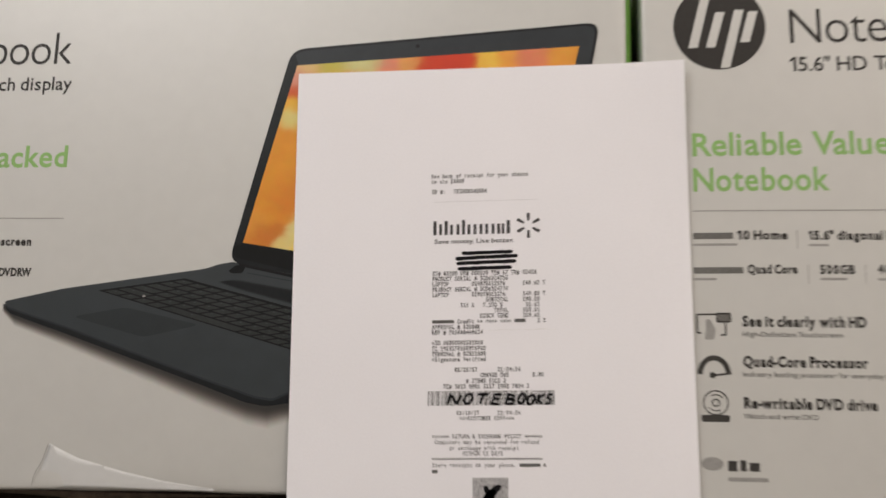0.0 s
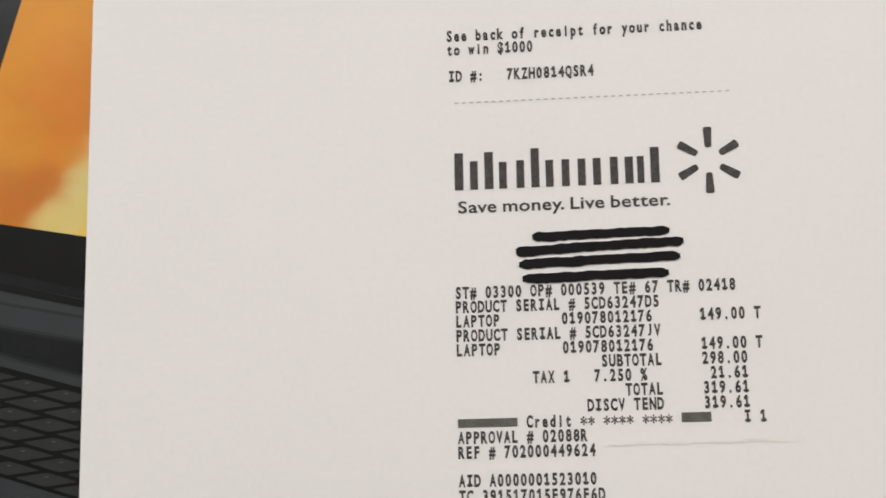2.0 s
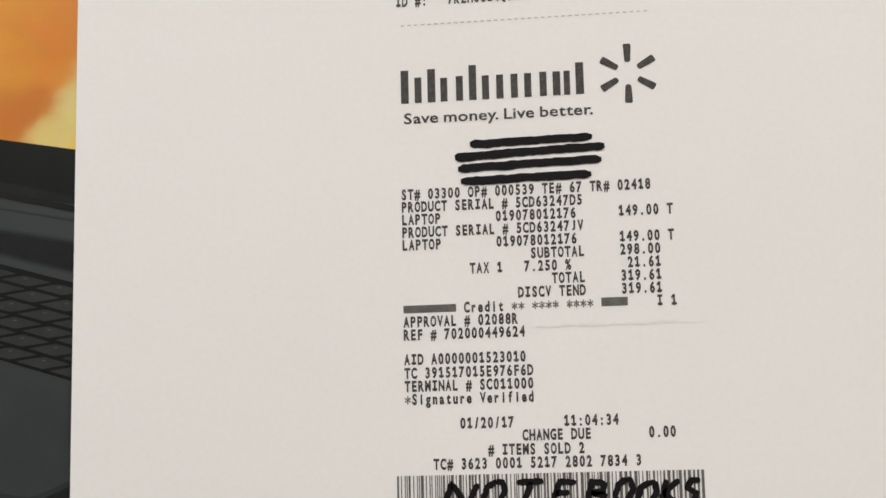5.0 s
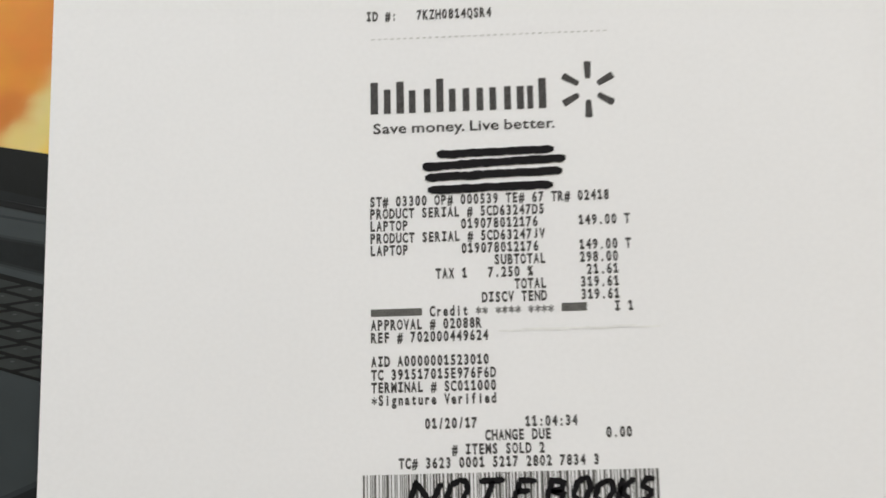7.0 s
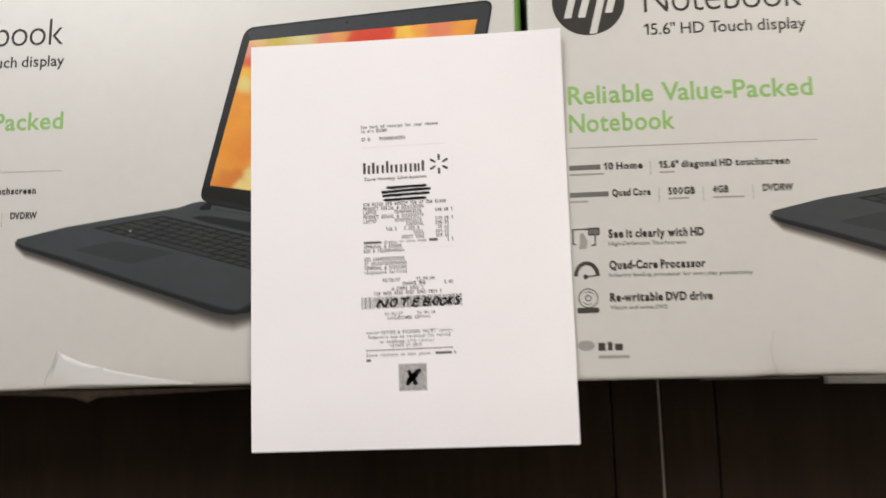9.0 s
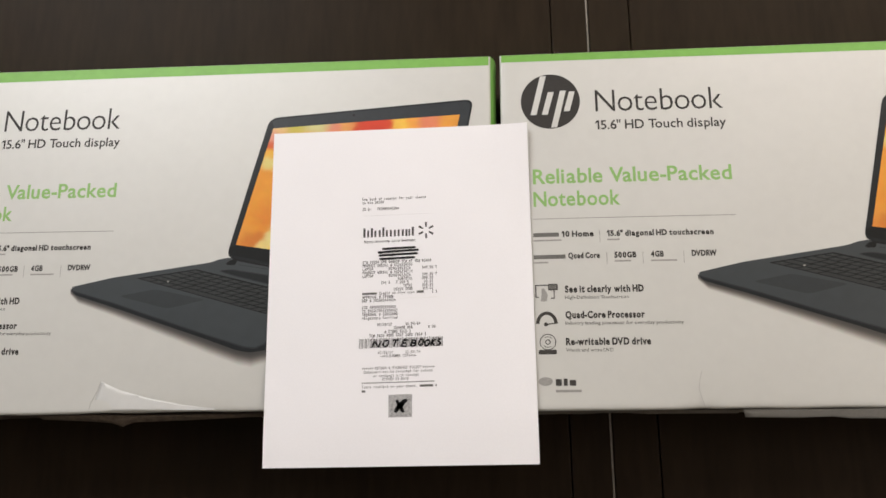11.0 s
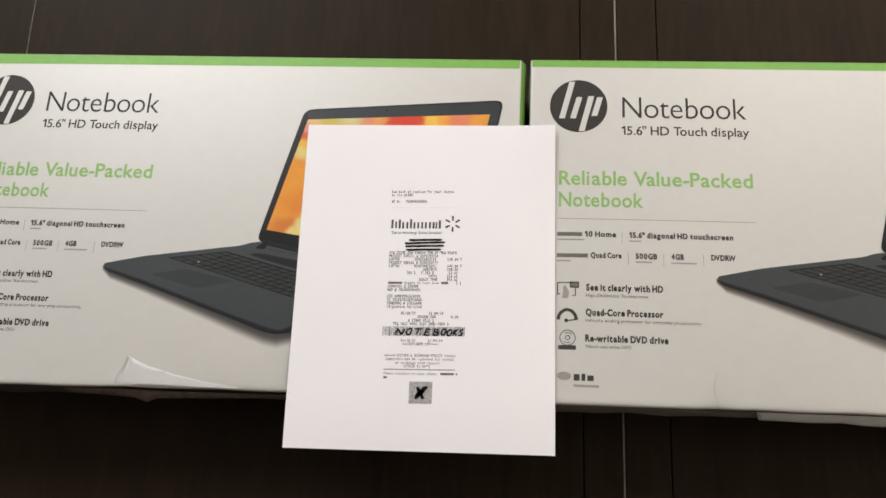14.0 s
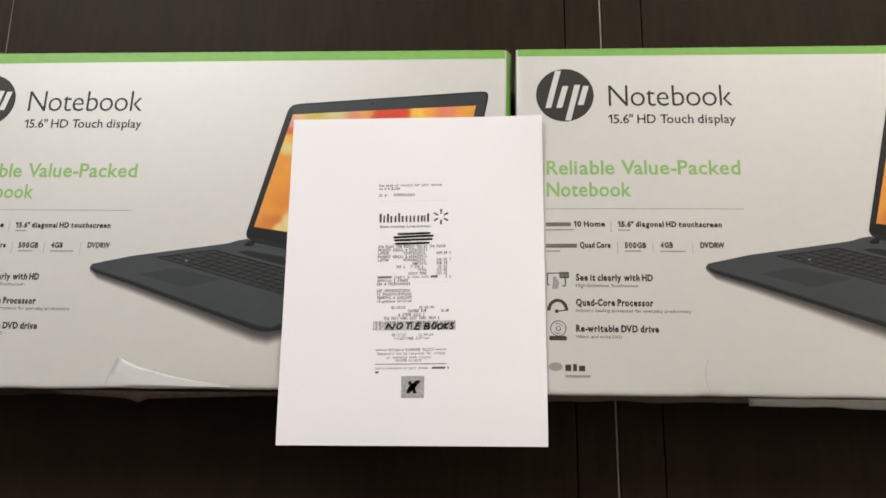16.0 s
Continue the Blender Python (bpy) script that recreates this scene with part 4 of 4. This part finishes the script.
# bar code with handwritten capitals over it
rnd = random.Random(5)
x, stripes = -0.0325, []
while x < 0.0343:
    w = rnd.choice((0.00022, 0.00022, 0.00044, 0.00066))
    stripes.append((x, min(x + w, 0.0346), -0.0476, 0.0077))
    x += w + rnd.choice((0.00022, 0.00022, 0.00044, 0.0006))
page_bars(stripes, TONER_GREY, "bar_code", joined=True)
LETTERS = {
    "N": [[(0, 0), (0.1, 1), (0.75, 0.05), (0.95, 1)]], "O": [[(0.5, 1), (0.1, 0.75), (0.05, 0.3), (0.35, 0), (0.75, 0.1), (0.95, 0.6), (0.75, 0.95), (0.45, 1)]],
    "T": [[(0, 0.95), (1, 1)], [(0.55, 0.97), (0.4, 0)]], "E": [[(0.95, 0.95), (0.25, 1), (0.1, 0.05), (0.85, 0)], [(0.15, 0.52), (0.75, 0.55)]],
    "B": [[(0.15, 0), (0.2, 1), (0.8, 0.9), (0.75, 0.6), (0.25, 0.5)], [(0.25, 0.5), (0.9, 0.4), (0.85, 0.05), (0.15, 0)]],
    "K": [[(0.15, 1), (0.1, 0)], [(0.9, 1), (0.2, 0.45), (0.9, 0)]], "S": [[(0.9, 0.95), (0.35, 1), (0.2, 0.65), (0.8, 0.45), (0.75, 0.05), (0.1, 0)]]}
HAND_X = (-0.0221, -0.0139, -0.0070, 0.0010, 0.0084, 0.0148, 0.0197, 0.0248, 0.0294)
HAND_W = (0.0068, 0.0050, 0.0058, 0.0052, 0.0048, 0.0040, 0.0042, 0.0036, 0.0036)
polys = []
for k, ch in enumerate("NOTEBOOKS"):
    for line in LETTERS[ch]:
        pts = [(HAND_X[k] + a * HAND_W[k] + b * 0.0011, -0.0467 + b * (0.0050 + 0.0003 * (k % 2)) + 0.0002 * (k % 3)) for a, b in line]
        polys += stroke(pts, 0.00138, 0.18, k)
part_from("handwriting", *flat(polys, ZP + 0.0001), MARKER, page, "black handwritten capitals over the bar code")
receipt("printed_text", [("01/20/17", -0.0173, -0.0524), ("11:04:34", 0.0045, -0.0524), ("***CUSTOMER COPY***", -0.0157, -0.0553),
                         ("****** RETURN & EXCHANGE POLICY ******", -0.0302, -0.0647), ("Computers may be returned for refund", -0.0288, -0.0676),
                         ("or exchange with receipt", -0.0210, -0.0707), ("WITHIN 15 DAYS", -0.0140, -0.0735), ("Store receipts on your phone.", -0.0301, -0.0794)], TONER, 0.0021, 0.022)
page_bars([(-0.0301 + k * 0.00153, -0.0301 + k * 0.00153 + 0.0011, -0.0757, 0.0009) for k in range(38)], TONER_GREY, "printed_dashed_rule", joined=True)
page_bars([(0.0160, 0.0268, -0.0794, 0.0017), (0.0285, 0.0295, -0.0794, 0.0017), (-0.0301, -0.0272, -0.0826, 0.0017)], TONER_GREY)
part_from("speck", *flat([disc(-0.0870, 0.1220, 0.0005, 0.0004, 8)], ZP), TONER_GREY, page)
# grey printed square, crossed out with the marker
part_from("printed_square", *flat([[(-0.0087, -0.1023), (0.0098, -0.1022), (0.0100, -0.0844), (-0.0087, -0.0847)]], ZP), TONER_SQUARE, page)
blot = stroke([(-0.0022, -0.0962), (0.0006, -0.0934), (0.0034, -0.0910)], 0.0052, 0.3, 6) + stroke([(-0.0035, -0.0985), (0.0000, -0.0930), (0.0060, -0.0885)], 0.0032, 0.2, 2) + stroke([(-0.0025, -0.0890), (0.0005, -0.0935), (0.0030, -0.0985)], 0.0030, 0.2, 4)
part_from("marker_cross", *flat(blot, ZP + 0.0001), MARKER, page)
